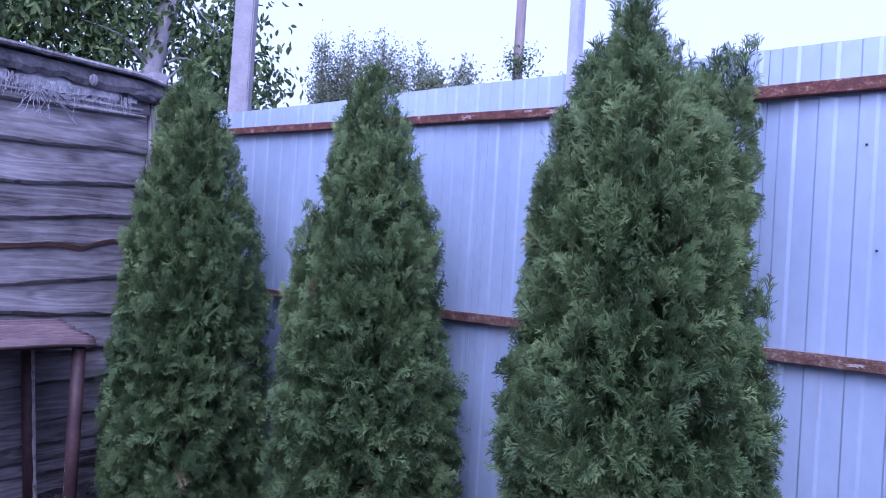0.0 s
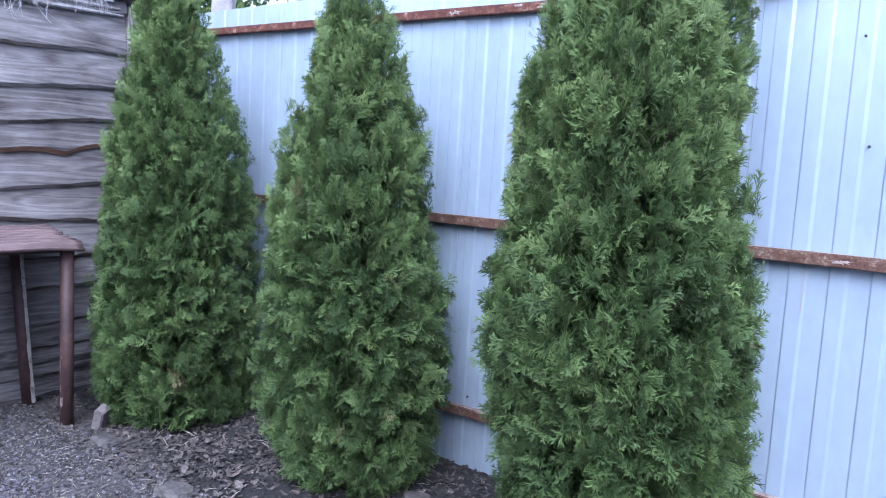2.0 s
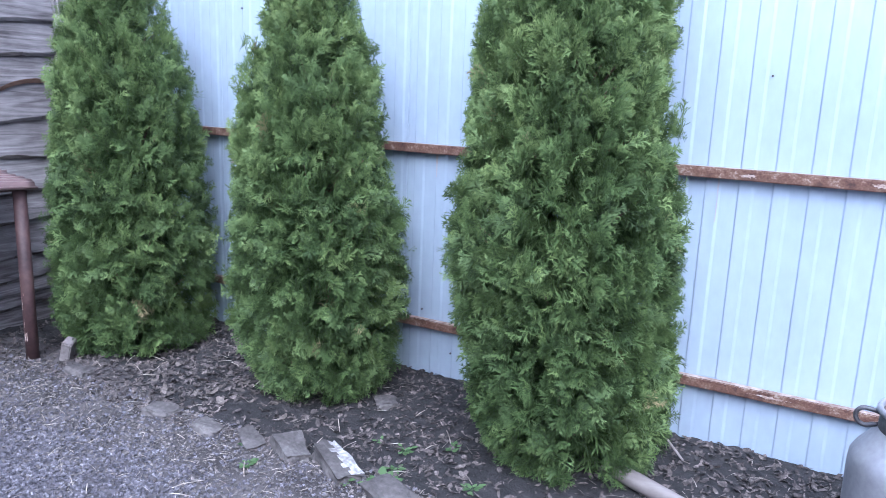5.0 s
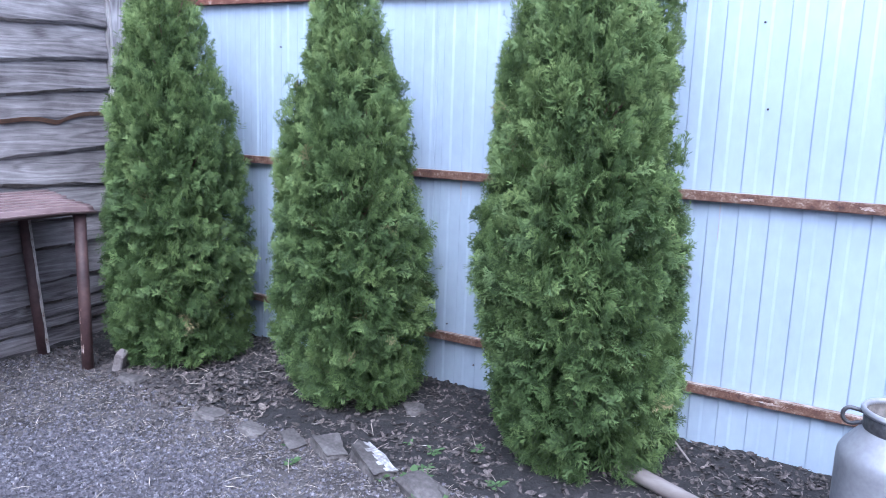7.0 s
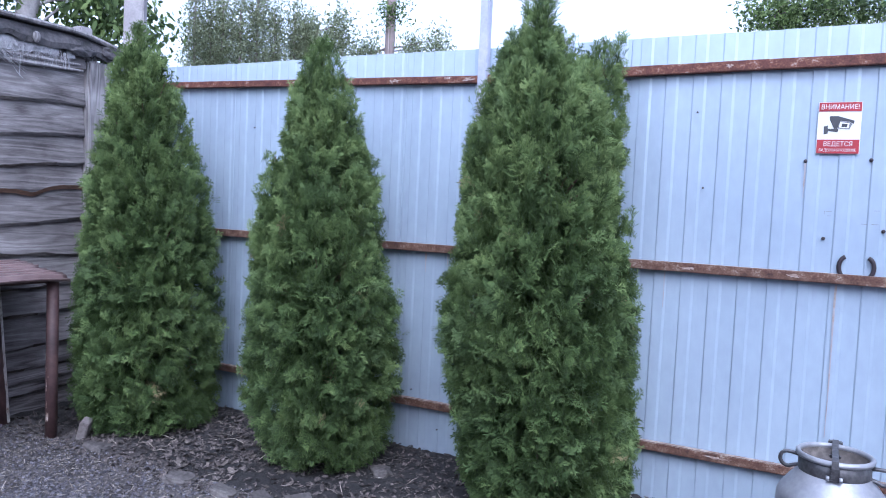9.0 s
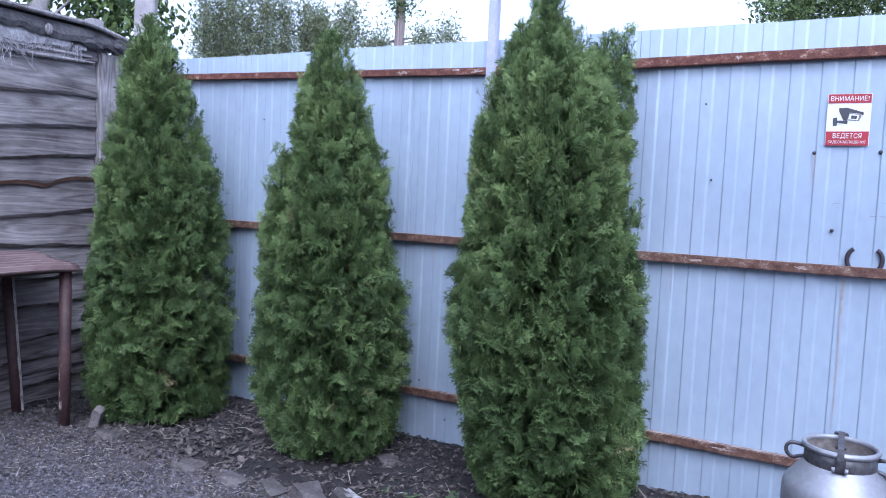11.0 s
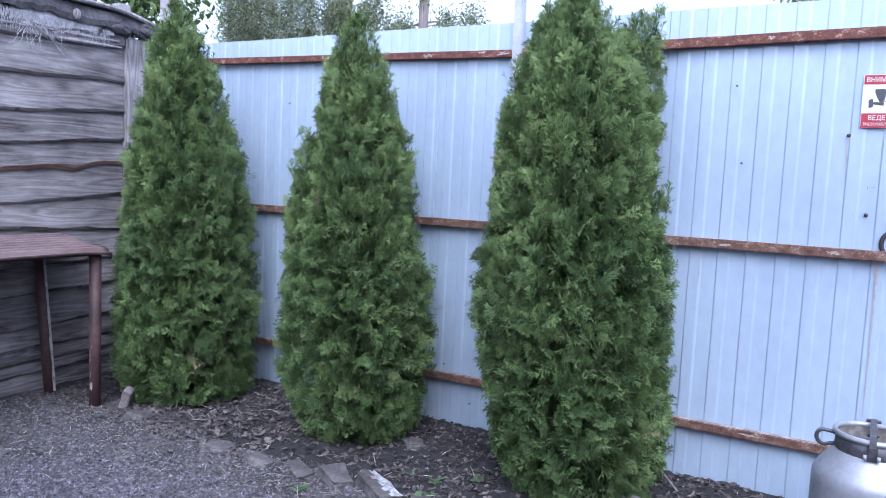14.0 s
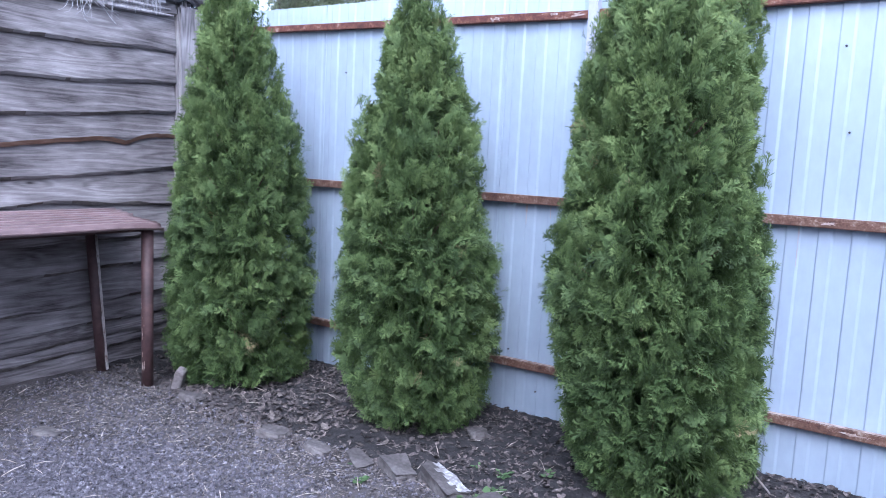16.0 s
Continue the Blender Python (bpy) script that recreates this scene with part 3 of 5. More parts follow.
def half_ring(x, facing):
    pts = []
    for i in range(13):
        a = radians(-75 + 150 * i / 12)
        pts.append((x + facing * 0.022 * (1 - math.cos(a)) * 1.3, -0.016, 1.093 + 0.042 * math.sin(a)))
    v, f = tube(pts, 0.0085, 8)
    solo("handle", (v, f), "dark curved handle fixed to the fence above the rail", "handle", mat=BLACK, smooth=True, group="fence handles")


half_ring(0.716, 1)
half_ring(0.838, -1)

for sx0, sx1, sz0, sz1 in ((0.655, 0.677, 1.309, 1.3106), (0.650, 0.6516, 1.297, 1.313), (0.660, 0.674, 1.292, 1.2932), (0.782, 0.803, 1.2644, 1.2664), (0.817, 0.842, 1.2644, 1.2664), (0.822, 0.842, 1.318, 1.3194)):
    part("scuff_mark", ([(sx0, -0.0102, sz0), (sx1, -0.0102, sz0), (sx1, -0.0102, sz1), (sx0, -0.0102, sz1)], [(0, 1, 2, 3)]), fence, "short dark scratch in the paint", mat=SIGN_GREY)

# the warning sign
sign = thing("warning_sign", "white and red video surveillance warning sign on the fence", "sign", (0.603, -0.0125, 1.539))
SW, SH = 0.153, 0.203


def plate(x0, x1, z0, z1, y0, y1, mat, name, label=""):
    return part(name, box(x0, x1, y0, y1, z0, z1, 0), sign, label, mat=mat)


plate(0, SW, 0, SH, -0.0015, 0.0, SIGN_WHITE, "sign_board", "white plastic board")
plate(0.002, SW - 0.002, 0.167, SH - 0.001, -0.0030, -0.0016, SIGN_RED, "red_band", "red band with white capitals")
plate(0.002, SW - 0.002, 0.001, 0.056, -0.0030, -0.0016, SIGN_RED, "red_band", "red band with white capitals")


def lettering(text, x, z, size, squeeze=1.0):
    cu = bpy.data.curves.new("lettering", "FONT")
    cu.body, cu.size, cu.align_x, cu.extrude = text, size, "CENTER", 0.0004
    cu.materials.append(SIGN_WHITE)
    ob = new("lettering", cu)
    ob.parent, ob.location, ob.rotation_euler, ob.scale = sign, (x, -0.0038, z), (radians(90), 0, 0), (squeeze, 1, 1)
    tagged(ob, "white capital letters")


lettering("ВНИМАНИЕ!", SW / 2, 0.1755, 0.026, 0.86)
lettering("ВЕДЕТСЯ", SW / 2, 0.0300, 0.026, 0.86)
lettering("ВИДЕОНАБЛЮДЕНИЕ", SW / 2, 0.0095, 0.0145, 0.84)


def flat_shape(points, y0, y1):
    n = len(points)
    verts = [(x, y0, z) for x, z in points] + [(x, y1, z) for x, z in points]
    faces = [tuple(range(n)), tuple(range(2 * n - 1, n - 1, -1))] + [(i, (i + 1) % n, (i + 1) % n + n, i + n) for i in range(n)]
    return verts, faces


part("camera_drawing", flat_shape([(0.0413, 0.1480), (0.0699, 0.1488), (0.1291, 0.1297), (0.1266, 0.1173), (0.1118, 0.1253), (0.0790, 0.1290), (0.0706, 0.0975), (0.0588, 0.0989), (0.0422, 0.1341)], -0.003, -0.0016), sign, "dark grey drawing of a security camera", mat=SIGN_DARK)
part("camera_drawing", flat_shape([(0.0758, 0.1282), (0.1158, 0.1231), (0.1214, 0.1165), (0.1136, 0.0960), (0.0717, 0.0997)], -0.0027, -0.0016), sign, "grey edge of the drawn lens face", mat=SIGN_GREY)
part("camera_drawing", flat_shape([(0.0793, 0.1246), (0.1127, 0.1202), (0.1095, 0.0997), (0.0754, 0.1033)], -0.0031, -0.0016), sign, "white drawn lens face", mat=SIGN_WHITE)
part("camera_drawing", flat_shape([(0.0861, 0.1187), (0.1065, 0.1165), (0.1040, 0.1041), (0.0844, 0.1055)], -0.0035, -0.0016), sign, "dark drawn lens", mat=SIGN_DARK)
part("camera_drawing", flat_shape([(0.0224, 0.1077), (0.0365, 0.1114), (0.0379, 0.0989), (0.0745, 0.0975), (0.0740, 0.0850), (0.0385, 0.0901), (0.0379, 0.0791), (0.0237, 0.0769)], -0.003, -0.0016), sign, "dark grey drawn bracket", mat=SIGN_DARK)

# ---- the shed ----
WALL_X = -3.30
shed = thing("wooden_shed", "weathered grey shed clad in lapped waney-edged boards", "shed", (WALL_X, 0, 0))
LOW_LEFT = (1.895, 1.714, 1.510, 1.326, 1.176, 1.014, 0.866, 0.690, 0.505, 0.326, 0.215, 0.132, 0.075, -0.03)
LOW_RIGHT = (1.955, 1.744, 1.567, 1.405, 1.264, 1.082, 0.874, 0.700, 0.560, 0.367, 0.245, 0.166, 0.105, -0.03)


def lap_board(i):
    """A sawn board with its wavy natural edge at the bottom, leaning out over the one below."""
    y0, y1, n = -4.2, -0.375, 150
    verts, faces = [], []
    rng = random.Random(40 + i)
    ph = rng.uniform(0, 50)
    for k in range(n + 1):
        y = y0 + (y1 - y0) * k / n
        f = (max(y, -2.4) + 1.345) / 0.965
        low = LOW_LEFT[i] + (LOW_RIGHT[i] - LOW_LEFT[i]) * f + 0.014 * noise.noise((y * 2.6, ph, 0)) + 0.004 * noise.noise((y * 14, ph, 1)) + 0.003 * noise.noise((y * 37, ph, 2))
        up = (LOW_LEFT[i - 1] + (LOW_RIGHT[i - 1] - LOW_LEFT[i - 1]) * f + 0.05) if i else 2.09
        if i == 4:
            low -= 0.028 * math.exp(-((y + 0.70) / 0.07) ** 2) - 0.012 * math.exp(-((y + 0.50) / 0.10) ** 2)
        if i == 6:
            low += 0.03 * math.exp(-((y + 1.12) / 0.2) ** 2)
        wob = 0.004 * noise.noise((y * 3, ph, 4))
        out = 0.030 + wob
        mid = (low + up) / 2
        rim = 0.020 if i == 4 else 0.013 + 0.009 * noise.noise((y * 6, ph, 7))
        for x, z in ((0.004, up), (0.016 + wob, mid), (out, low + 0.034), (out + 0.002, low + rim), (out - 0.009, low - 0.003), (out - 0.030, low + 0.003), (-0.018, up)):
            verts.append((x, y, z))
    w = 7
    for k in range(n):
        for j in range(w):
            a, b = k * w + j, k * w + (j + 1) % w
            faces.append((a, b, b + w, a + w))
    faces += [tuple(range(w))[::-1], tuple(range(n * w, n * w + w))]
    me = mesh_of("board", verts, faces, BOARD)
    me.materials.append(RED_EDGE if i == 4 else BARK_EDGE)
    for p in me.polygons:
        if p.index < n * w and (p.index % w == 4 or p.index % w == 3 and (i == 4 or noise.noise((p.index // w * 0.12, ph, 3)) > 0.05)):
            p.material_index = 1
    return part("board", me, shed)


for i in range(len(LOW_LEFT)):
    lap_board(i)
part("corner_post", box(-0.10, 0.045, -0.37, -0.215, -0.02, 2.02, 0.012, 0.006, 24, 3), shed, "cracked grey corner post with a splintered top", mat=POST)
part("side_wall", box(-3.2, -0.10, -0.30, -0.26, 0, 2.05, 0), shed, "plain grey side wall", mat=BOARD)
part("back_wall", box(-3.25, -3.2, -4.2, -0.26, 0, 2.05, 0), shed, "plain grey back wall", mat=BOARD)


def felt_sheet():
    """Old felt that droops in torn flaps from under the roof boards along the eave."""
    y0, y1, n = -4.2, -0.12, 260
    verts, faces = [], []
    for k in range(n + 1):
        y = y0 + (y1 - y0) * k / n
        end = max(0.0, (y + 0.42) / 0.30)
        flap = abs(noise.noise((y * 2.3, 5, 0)))
        hem = 2.062 - 0.055 * flap - 0.016 * noise.noise((y * 17, 5, 3)) - 0.03 * end
        o = 0.016 * noise.noise((y * 7, 9, 0)) + 0.007 * noise.noise((y * 23, 9, 2))
        top = 2.138 - 0.05 * end * end
        for x, z in ((-0.25, top + 0.004), (0.045, top), (0.062 + o, (2 * top + hem) / 3), (0.070 + 1.6 * o, (top + 2 * hem) / 3 + 0.006 * noise.noise((y * 20, 1, 1))), (0.060 + 2 * o, hem)):
            verts.append((x, y, z))
    w = 5
    faces = [(k * w + j, k * w + j + 1, (k + 1) * w + j + 1, (k + 1) * w + j) for k in range(n) for j in range(w - 1)]
    return mesh_of("roofing_felt", verts, faces, FELT)


def roof_sheet():
    """A thin grey roof board on top, its edge sagging and curling down at the corner."""
    y0, y1, n = -4.2, -0.06, 110
    verts, faces = [], []
    for k in range(n + 1):
        y = y0 + (y1 - y0) * k / n
        end = max(0.0, (y + 0.50) / 0.44)
        z = 2.172 + 0.008 * noise.noise((y * 2.0, 1, 4)) - 0.085 * end ** 1.6
        e = 0.012 * noise.noise((y * 6, 3, 3))
        for x, dz in ((-3.3, 0.28), (-0.4, 0.03), (0.085 + e, 0.0), (0.088 + e, -0.012), (0.080 + e, -0.022 - 0.006 * noise.noise((y * 12, 0, 0))), (-0.4, 0.005)):
            verts.append((x, y, z + dz))
    w = 6
    faces = [(k * w + j, k * w + j + 1, (k + 1) * w + j + 1, (k + 1) * w + j) for k in range(n) for j in range(w - 1)]
    faces += [tuple(range(w))[::-1], tuple(range(n * w, n * w + w))]
    return mesh_of("roof_sheet", verts, faces, POST)


felt = part("roofing_felt", felt_sheet(), shed, "torn dark roofing felt drooping along the eave")
md = felt.modifiers.new("thickness", "SOLIDIFY")
md.thickness = 0.005
part("roof_sheet", roof_sheet(), shed, "thin grey weathered roof edge curling at the corner")
part("eave_board", box(-0.02, 0.032, -4.2, -0.22, 2.055, 2.135, 0.004, 0.006, 90, 8), shed, "dark split eave board", mat=FELT)
for k, (ya, yb, z, t) in enumerate(((-1.9, -0.95, 1.985, 0.010), (-1.2, -0.42, 1.972, 0.008), (-2.6, -1.5, 1.955, 0.012), (-1.0, -0.40, 1.94, 0.007))):
    v, f = tube([(0.034, ya + (yb - ya) * q / 10, z + 0.02 * (q / 10 - 0.5) * (1 if k % 2 else -1) + 0.006 * noise.noise((q, k, 0))) for q in range(11)], [1.7 * t * (0.4 + 0.6 * math.sin(math.pi * (q + 0.6) / 11.2)) for q in range(11)], 6)
    part("splinter", (v, f), shed, "long grey splinter split from the top board", mat=POST)


def felt_lump(name, at, size, seed, label, mat, crumple=1.0):
    """A crumpled lump of old roofing."""
    bm = bmesh.new()
    bmesh.ops.create_icosphere(bm, subdivisions=3, radius=1)
    for v in bm.verts:
        n = 0.35 * noise.noise(v.co * 1.6 + Vector((seed, 0, 0))) + 0.22 * noise.noise(v.co * 4.2 + Vector((0, seed, 0)))
        c = v.co * (1 + crumple * n)
        v.co = Vector((at[0] + c.x * size[0], at[1] + c.y * size[1], at[2] + c.z * size[2]))
    part(name, bm, shed, label, mat=mat)


felt_lump("felt_curl", (0.055, -0.235, 2.085), (0.045, 0.075, 0.048), 3, "crumpled curl of old felt at the eave corner", FELT)
felt_lump("felt_fold", (0.078, -0.718, 2.076), (0.010, 0.024, 0.030), 5, "pale worn fold in the felt", POST, 0.3)
felt_lump("felt_fold", (0.060, -0.430, 2.060), (0.020, 0.095, 0.030), 8, "crumpled dark fold of felt", FELT)
for k in range(16):
    rng_p = random.Random(90 + k)
    y, x = rng_p.uniform(-0.37, -0.21), rng_p.uniform(-0.06, 0.045)
    v, f = tube([(x, y, 1.95), (x + rng_p.uniform(-0.008, 0.012), y + rng_p.uniform(-0.01, 0.01), rng_p.uniform(2.03, 2.075))], (0.012, 0.002), 5)
    part("post_splinter", (v, f), shed, "frayed splinter at the top of the post", mat=POST)


def fringe():
    """Threads of frayed woven cloth hanging from the eave, with a torn tangle below."""
    rng = random.Random(11)
    verts, faces = [], []

    def strand(pts, w):
        b = len(verts)
        for p in pts:
            verts.append((p[0], p[1] - w / 2, p[2])), verts.append((p[0] + 0.0008, p[1] + w / 2, p[2]))
        for i in range(len(pts) - 1):
            a = b + 2 * i
            faces.append((a, a + 1, a + 3, a + 2))

    for _ in range(1500):
        y = rng.uniform(-2.8, -0.50)
        dense = noise.noise((y * 2.1, 1, 1))
        if y > -0.80 and rng.random() < 0.45 or dense < -0.3 and rng.random() < 0.7:
            continue
        ln = rng.uniform(0.025, 0.09) * (1.1 + 0.9 * dense)
        x, z, lean = 0.040 + rng.uniform(0, 0.012), 2.040 + rng.uniform(-0.02, 0.005), rng.gauss(0, 0.004)
        strand([(x + 0.006 * math.sin(q * 1.3), y + lean * q + 0.0012 * rng.gauss(0, 1), z - ln * q / 4) for q in range(5)], rng.uniform(0.0012, 0.0026))
    # the woven band itself, torn along its hem
    m = 240
    b0 = len(verts)
    for q in range(m + 1):
        y = -2.9 + 2.44 * q / m
        hem = 1.992 + 0.030 * noise.noise((y * 4, 2, 2)) + 0.010 * noise.noise((y * 40, 2, 5)) + 0.012 * max(0, (y + 0.9) / 0.4)
        verts.append((0.038, y, 2.062)), verts.append((0.046 + 0.006 * noise.noise((y * 12, 4, 4)), y, min(2.06, hem)))
    faces += [(b0 + 2 * q, b0 + 2 * q + 1, b0 + 2 * q + 3, b0 + 2 * q + 2) for q in range(m) if noise.noise((q * 0.11, 6, 6)) > -0.28]
    for _ in range(55):
        y = rng.choice((-1.02, -0.98, -0.93, -0.99, -1.75)) + rng.gauss(0, 0.022)
        z, x = 1.99 + rng.uniform(-0.02, 0.02), 0.050 + rng.uniform(0, 0.02)
        dy, dz, pts = rng.choice((-0.012, 0.018, 0.0)) + rng.gauss(0, 0.006), rng.uniform(-0.028, -0.006), []
        for q in range(8):
            pts.append((x + 0.003 * rng.gauss(0, 1), y, z))
            y, z = y + dy + rng.gauss(0, 0.004), z + dz * (1 if q < 5 else 0.3) + rng.gauss(0, 0.003)
        strand(pts, rng.uniform(0.0015, 0.0035))
    for y, ln, sag in ((-1.0, 0.0, 0.055), (-1.05, 0.0, 0.03), (-0.95, 0.0, 0.075)):
        strand([(0.055, y + 0.27 * q / 12, 1.985 - sag * math.sin(math.pi * q / 12) + 0.015 * q / 12) for q in range(13)], 0.003)
    for y, ln in ((-0.80, 0.12), (-1.22, 0.08), (-0.66, 0.06), (-1.6, 0.14)):
        strand([(0.06, y + 0.002 * math.sin(q), 1.975 - ln * q / 6) for q in range(7)], 0.0025)
    return verts, faces


solo("frayed_cloth", fringe(), "frayed whitish woven plastic cloth hanging under the eave", "torn cloth", at=(WALL_X, 0, 0), mat=FIBRE, kind="stuff")

# ---- the bench table ----
table = thing("bench_table", "low table covered with a brown corrugated metal sheet", "table", (-2.98, -1.5, 0))


def corrugated_top():
    n, m = 176, 30
    verts, faces = [], []
    for k in range(m + 1):
        for j in range(n + 1):
            u, q = j / n, k / m
            x = -3.25 + 0.555 * u
            end = -0.80 - 0.06 * u - 0.03 * max(0, u - 0.85) / 0.15 + 0.006 * math.sin(u * 40)
            y = -2.3 + (end + 2.3) * q
            z = 0.852 - 0.030 * u + 0.013 * max(-1.0, min(1.0, 2.0 * math.sin(u * 2 * math.pi * 8))) + 0.004 * noise.noise((x * 3, y * 2, 0))
            z -= 0.010 * max(0, q - 0.9) / 0.1 * (1 if u > 0.4 else 0)
            verts.append((x + 2.98, y + 1.5, z))
    w = n + 1
    faces = [(k * w + j, k * w + j + 1, (k + 1) * w + j + 1, (k + 1) * w + j) for k in range(m) for j in range(n)]
    return mesh_of("corrugated_top", verts, faces, BROWN, True)


ob = part("corrugated_top", corrugated_top(), table, "faded brown corrugated sheet")
md = ob.modifiers.new("thickness", "SOLIDIFY")
md.thickness = 0.004


TX, TY = 2.98, 1.5
for (lx, ly, h, lab) in ((-2.755, -0.935, 0.808, "round brown painted pipe leg with chips"), (-3.15, -0.925, 0.835, "brown painted leg"), (-2.77, -2.2, 0.815, ""), (-3.15, -2.2, 0.835, "")):
    ax, ay = (0.0, 0.0) if lx > -3 else (-0.02, -0.055)
    v, f = tube([(lx + TX, ly + TY, -0.04), (lx + TX + ax * 0.4, ly + TY + ay * 0.4, 0.3), (lx + TX + ax, ly + TY + ay, h)], 0.029, 14)
    leg = part("leg", (v, f), table, lab, mat=LEG, smooth=True)
    if lx == -3.15 and ly > -1:
        pts, ws = [], []
        for q in range(40):
            z = 0.01 + q * 0.0205
            pts.append(z), ws.append(0.010 + 0.006 * noise.noise((z * 9, 1, 0)) + 0.004 * noise.noise((z * 30, 1, 0)))
        vv, ff = [], []
        for z, wd in zip(pts, ws):
            for a in (0.02, 0.5, 1.0):
                ang = radians(22) + wd / 0.029 * (a - 0.5) * 2
                tz = z / 0.83
                vv.append((lx + TX - 0.02 * tz + 0.0302 * math.cos(ang), ly + TY - 0.055 * tz + 0.0302 * math.sin(ang), z))
        ff = [(3 * q + s, 3 * q + s + 1, 3 * q + s + 4, 3 * q + s + 3) for q in range(39) for s in (0, 1)]
        part("peeling_paint", (vv, ff), leg, "strip of flaking whitish paint", mat=PEEL)
    if lx == -2.755:
        rng = random.Random(5)
        vv, ff = [], []
        for _ in range(11):
            z, ang, s = rng.uniform(0.03, 0.44), radians(-88 + rng.gauss(0, 7)), rng.uniform(0.006, 0.026)
            b = len(vv)
            for da, dz in ((rng.uniform(-0.09, 0), -s), (rng.uniform(0.02, 0.12), -s * 0.6), (rng.uniform(0.02, 0.14), s), (rng.uniform(-0.1, 0), s * 0.7)):
                vv.append((lx + TX + 0.0300 * math.cos(ang + da), ly + TY + 0.0300 * math.sin(ang + da), z + dz))
            ff.append((b, b + 1, b + 2, b + 3))
        part("paint_chips", (vv, ff), leg, "flaked patches showing pale primer", mat=PALE_RUST, kind="stuff")
part("front_bar", box(-2.775 + TX, -2.755 + TX, -2.28 + TY, -0.95 + TY, 0.79, 0.806, 0.002), table, "dark steel bar under the front edge", mat=LEG)
part("back_bar", box(-3.17 + TX, -3.14 + TX, -2.28 + TY, -0.92 + TY, 0.81, 0.838, 0.002), table, "dark steel bar along the wall", mat=LEG)
part("cross_bar", box(-3.17 + TX, -2.74 + TX, -0.96 + TY, -0.93 + TY, 0.785, 0.812, 0.002), table, "dark steel cross bar", mat=LEG)

# ---- the milk can ----
can = thing("milk_can", "dull aluminium milk can with a clamped lid standing on the soil", "milk can", (0.733, -0.64, 0.0))
body_profile = [(0.0, 0.0), (0.150, 0.0), (0.165, 0.006), (0.166, 0.03), (0.166, 0.04), (0.168, 0.345), (0.166, 0.372), (0.157, 0.390), (0.132, 0.424), (0.112, 0.448), (0.106, 0.456)]
part("can_body", lathe(body_profile, 56), can, "dull aluminium body with a sloping shoulder", mat=ALU, smooth=True)
part("neck", lathe([(0.105, 0.450), (0.108, 0.458), (0.1075, 0.500), (0.104, 0.502)], 56), can, "grimy neck band", mat=ALU_DARK, smooth=True)
rim = [(0.109 + 0.008 * math.cos(a), 0.509 + 0.010 * math.sin(a)) for a in [2 * math.pi * i / 12 for i in range(13)]]
part("lid_rim", lathe(rim, 56), can, "rounded bright lid rim", mat=ALU, smooth=True)
part("lid", lathe([(0.105, 0.512), (0.099, 0.488), (0.09, 0.470), (0.05, 0.466), (0.0005, 0.467)], 48), can, "deep dished lid stained with brown grime", mat=GRIME, smooth=True)
CLAMP = radians(-91)


def turned(verts, ang):
    c, s = math.cos(ang), math.sin(ang)
    return [(c * x - s * y, s * x + c * y, z) for x, y, z in verts]


def bar_path(pts, w, t):
    """A flat bar bent along points in the x-z plane, w wide across y."""
    verts, faces = [], []
    for i, (x, z) in enumerate(pts):
        x2, z2 = pts[min(i + 1, len(pts) - 1)]
        x1, z1 = pts[max(i - 1, 0)]
        l = math.hypot(x2 - x1, z2 - z1) or 1
        nx, nz = -(z2 - z1) / l * t, (x2 - x1) / l * t
        verts += [(x, -w / 2, z), (x, w / 2, z), (x + nx, w / 2, z + nz), (x + nx, -w / 2, z + nz)]
    for i in range(len(pts) - 1):
        for k in range(4):
            a, b = 4 * i + k, 4 * i + (k + 1) % 4
            faces.append((a, b, b + 4, a + 4))
    faces += [(3, 2, 1, 0), tuple(range(4 * len(pts) - 4, 4 * len(pts)))]
    return verts, faces


v, f = bar_path([(-0.134, 0.49), (-0.129, 0.518), (-0.10, 0.530), (-0.05, 0.512), (0.05, 0.510), (0.098, 0.524), (0.120, 0.520), (0.123, 0.500), (0.120, 0.470), (0.115, 0.464)], 0.019, 0.005)
part("clamp_bar", (turned(v, CLAMP), f), can, "grey clamp bar across the lid", mat=ALU_DARK)
for name, x0, x1, w, z0, z1, lab in (("clamp_plate", 0.1115, 0.1195, 0.030, 0.456, 0.506, "grey clamp plate over the neck"), ("clamp_hinge", -0.128, -0.108, 0.044, 0.508, 0.526, "dark hinge of the clamp"), ("clamp_cross", -0.004, 0.006, 0.034, 0.500, 0.511, "short cross bar on the clamp")):
    bm = box(x0, x1, -w / 2, w / 2, z0, z1, 0.002)
    bmesh.ops.rotate(bm, verts=bm.verts[:], matrix=Euler((0, 0, CLAMP)).to_matrix())
    part(name, bm, can, lab, mat=ALU_DARK)
for k in (-1, 1):
    v, f = tube([(0.119, k * 0.014, 0.466), (0.119, k * 0.024, 0.466)], 0.008, 10)
    part("clamp_pin", (turned(v, CLAMP), f), can, "bright end of the clamp pin", mat=ALU, smooth=True)
for side in (radians(172), radians(-8)):
    pts = [(0.100, 0, 0.488), (0.122, 0, 0.492)] + [(0.140 + 0.024 * math.cos(a), 0, 0.468 + 0.025 * math.sin(a)) for a in [radians(100 - 20 * q) for q in range(11)]] + [(0.122, 0, 0.450), (0.102, 0, 0.456)]
    v, f = tube(pts, 0.0065, 10)
    part("handle", (turned(v, side), f), can, "round bar carrying handle", mat=ALU_DARK, smooth=True)


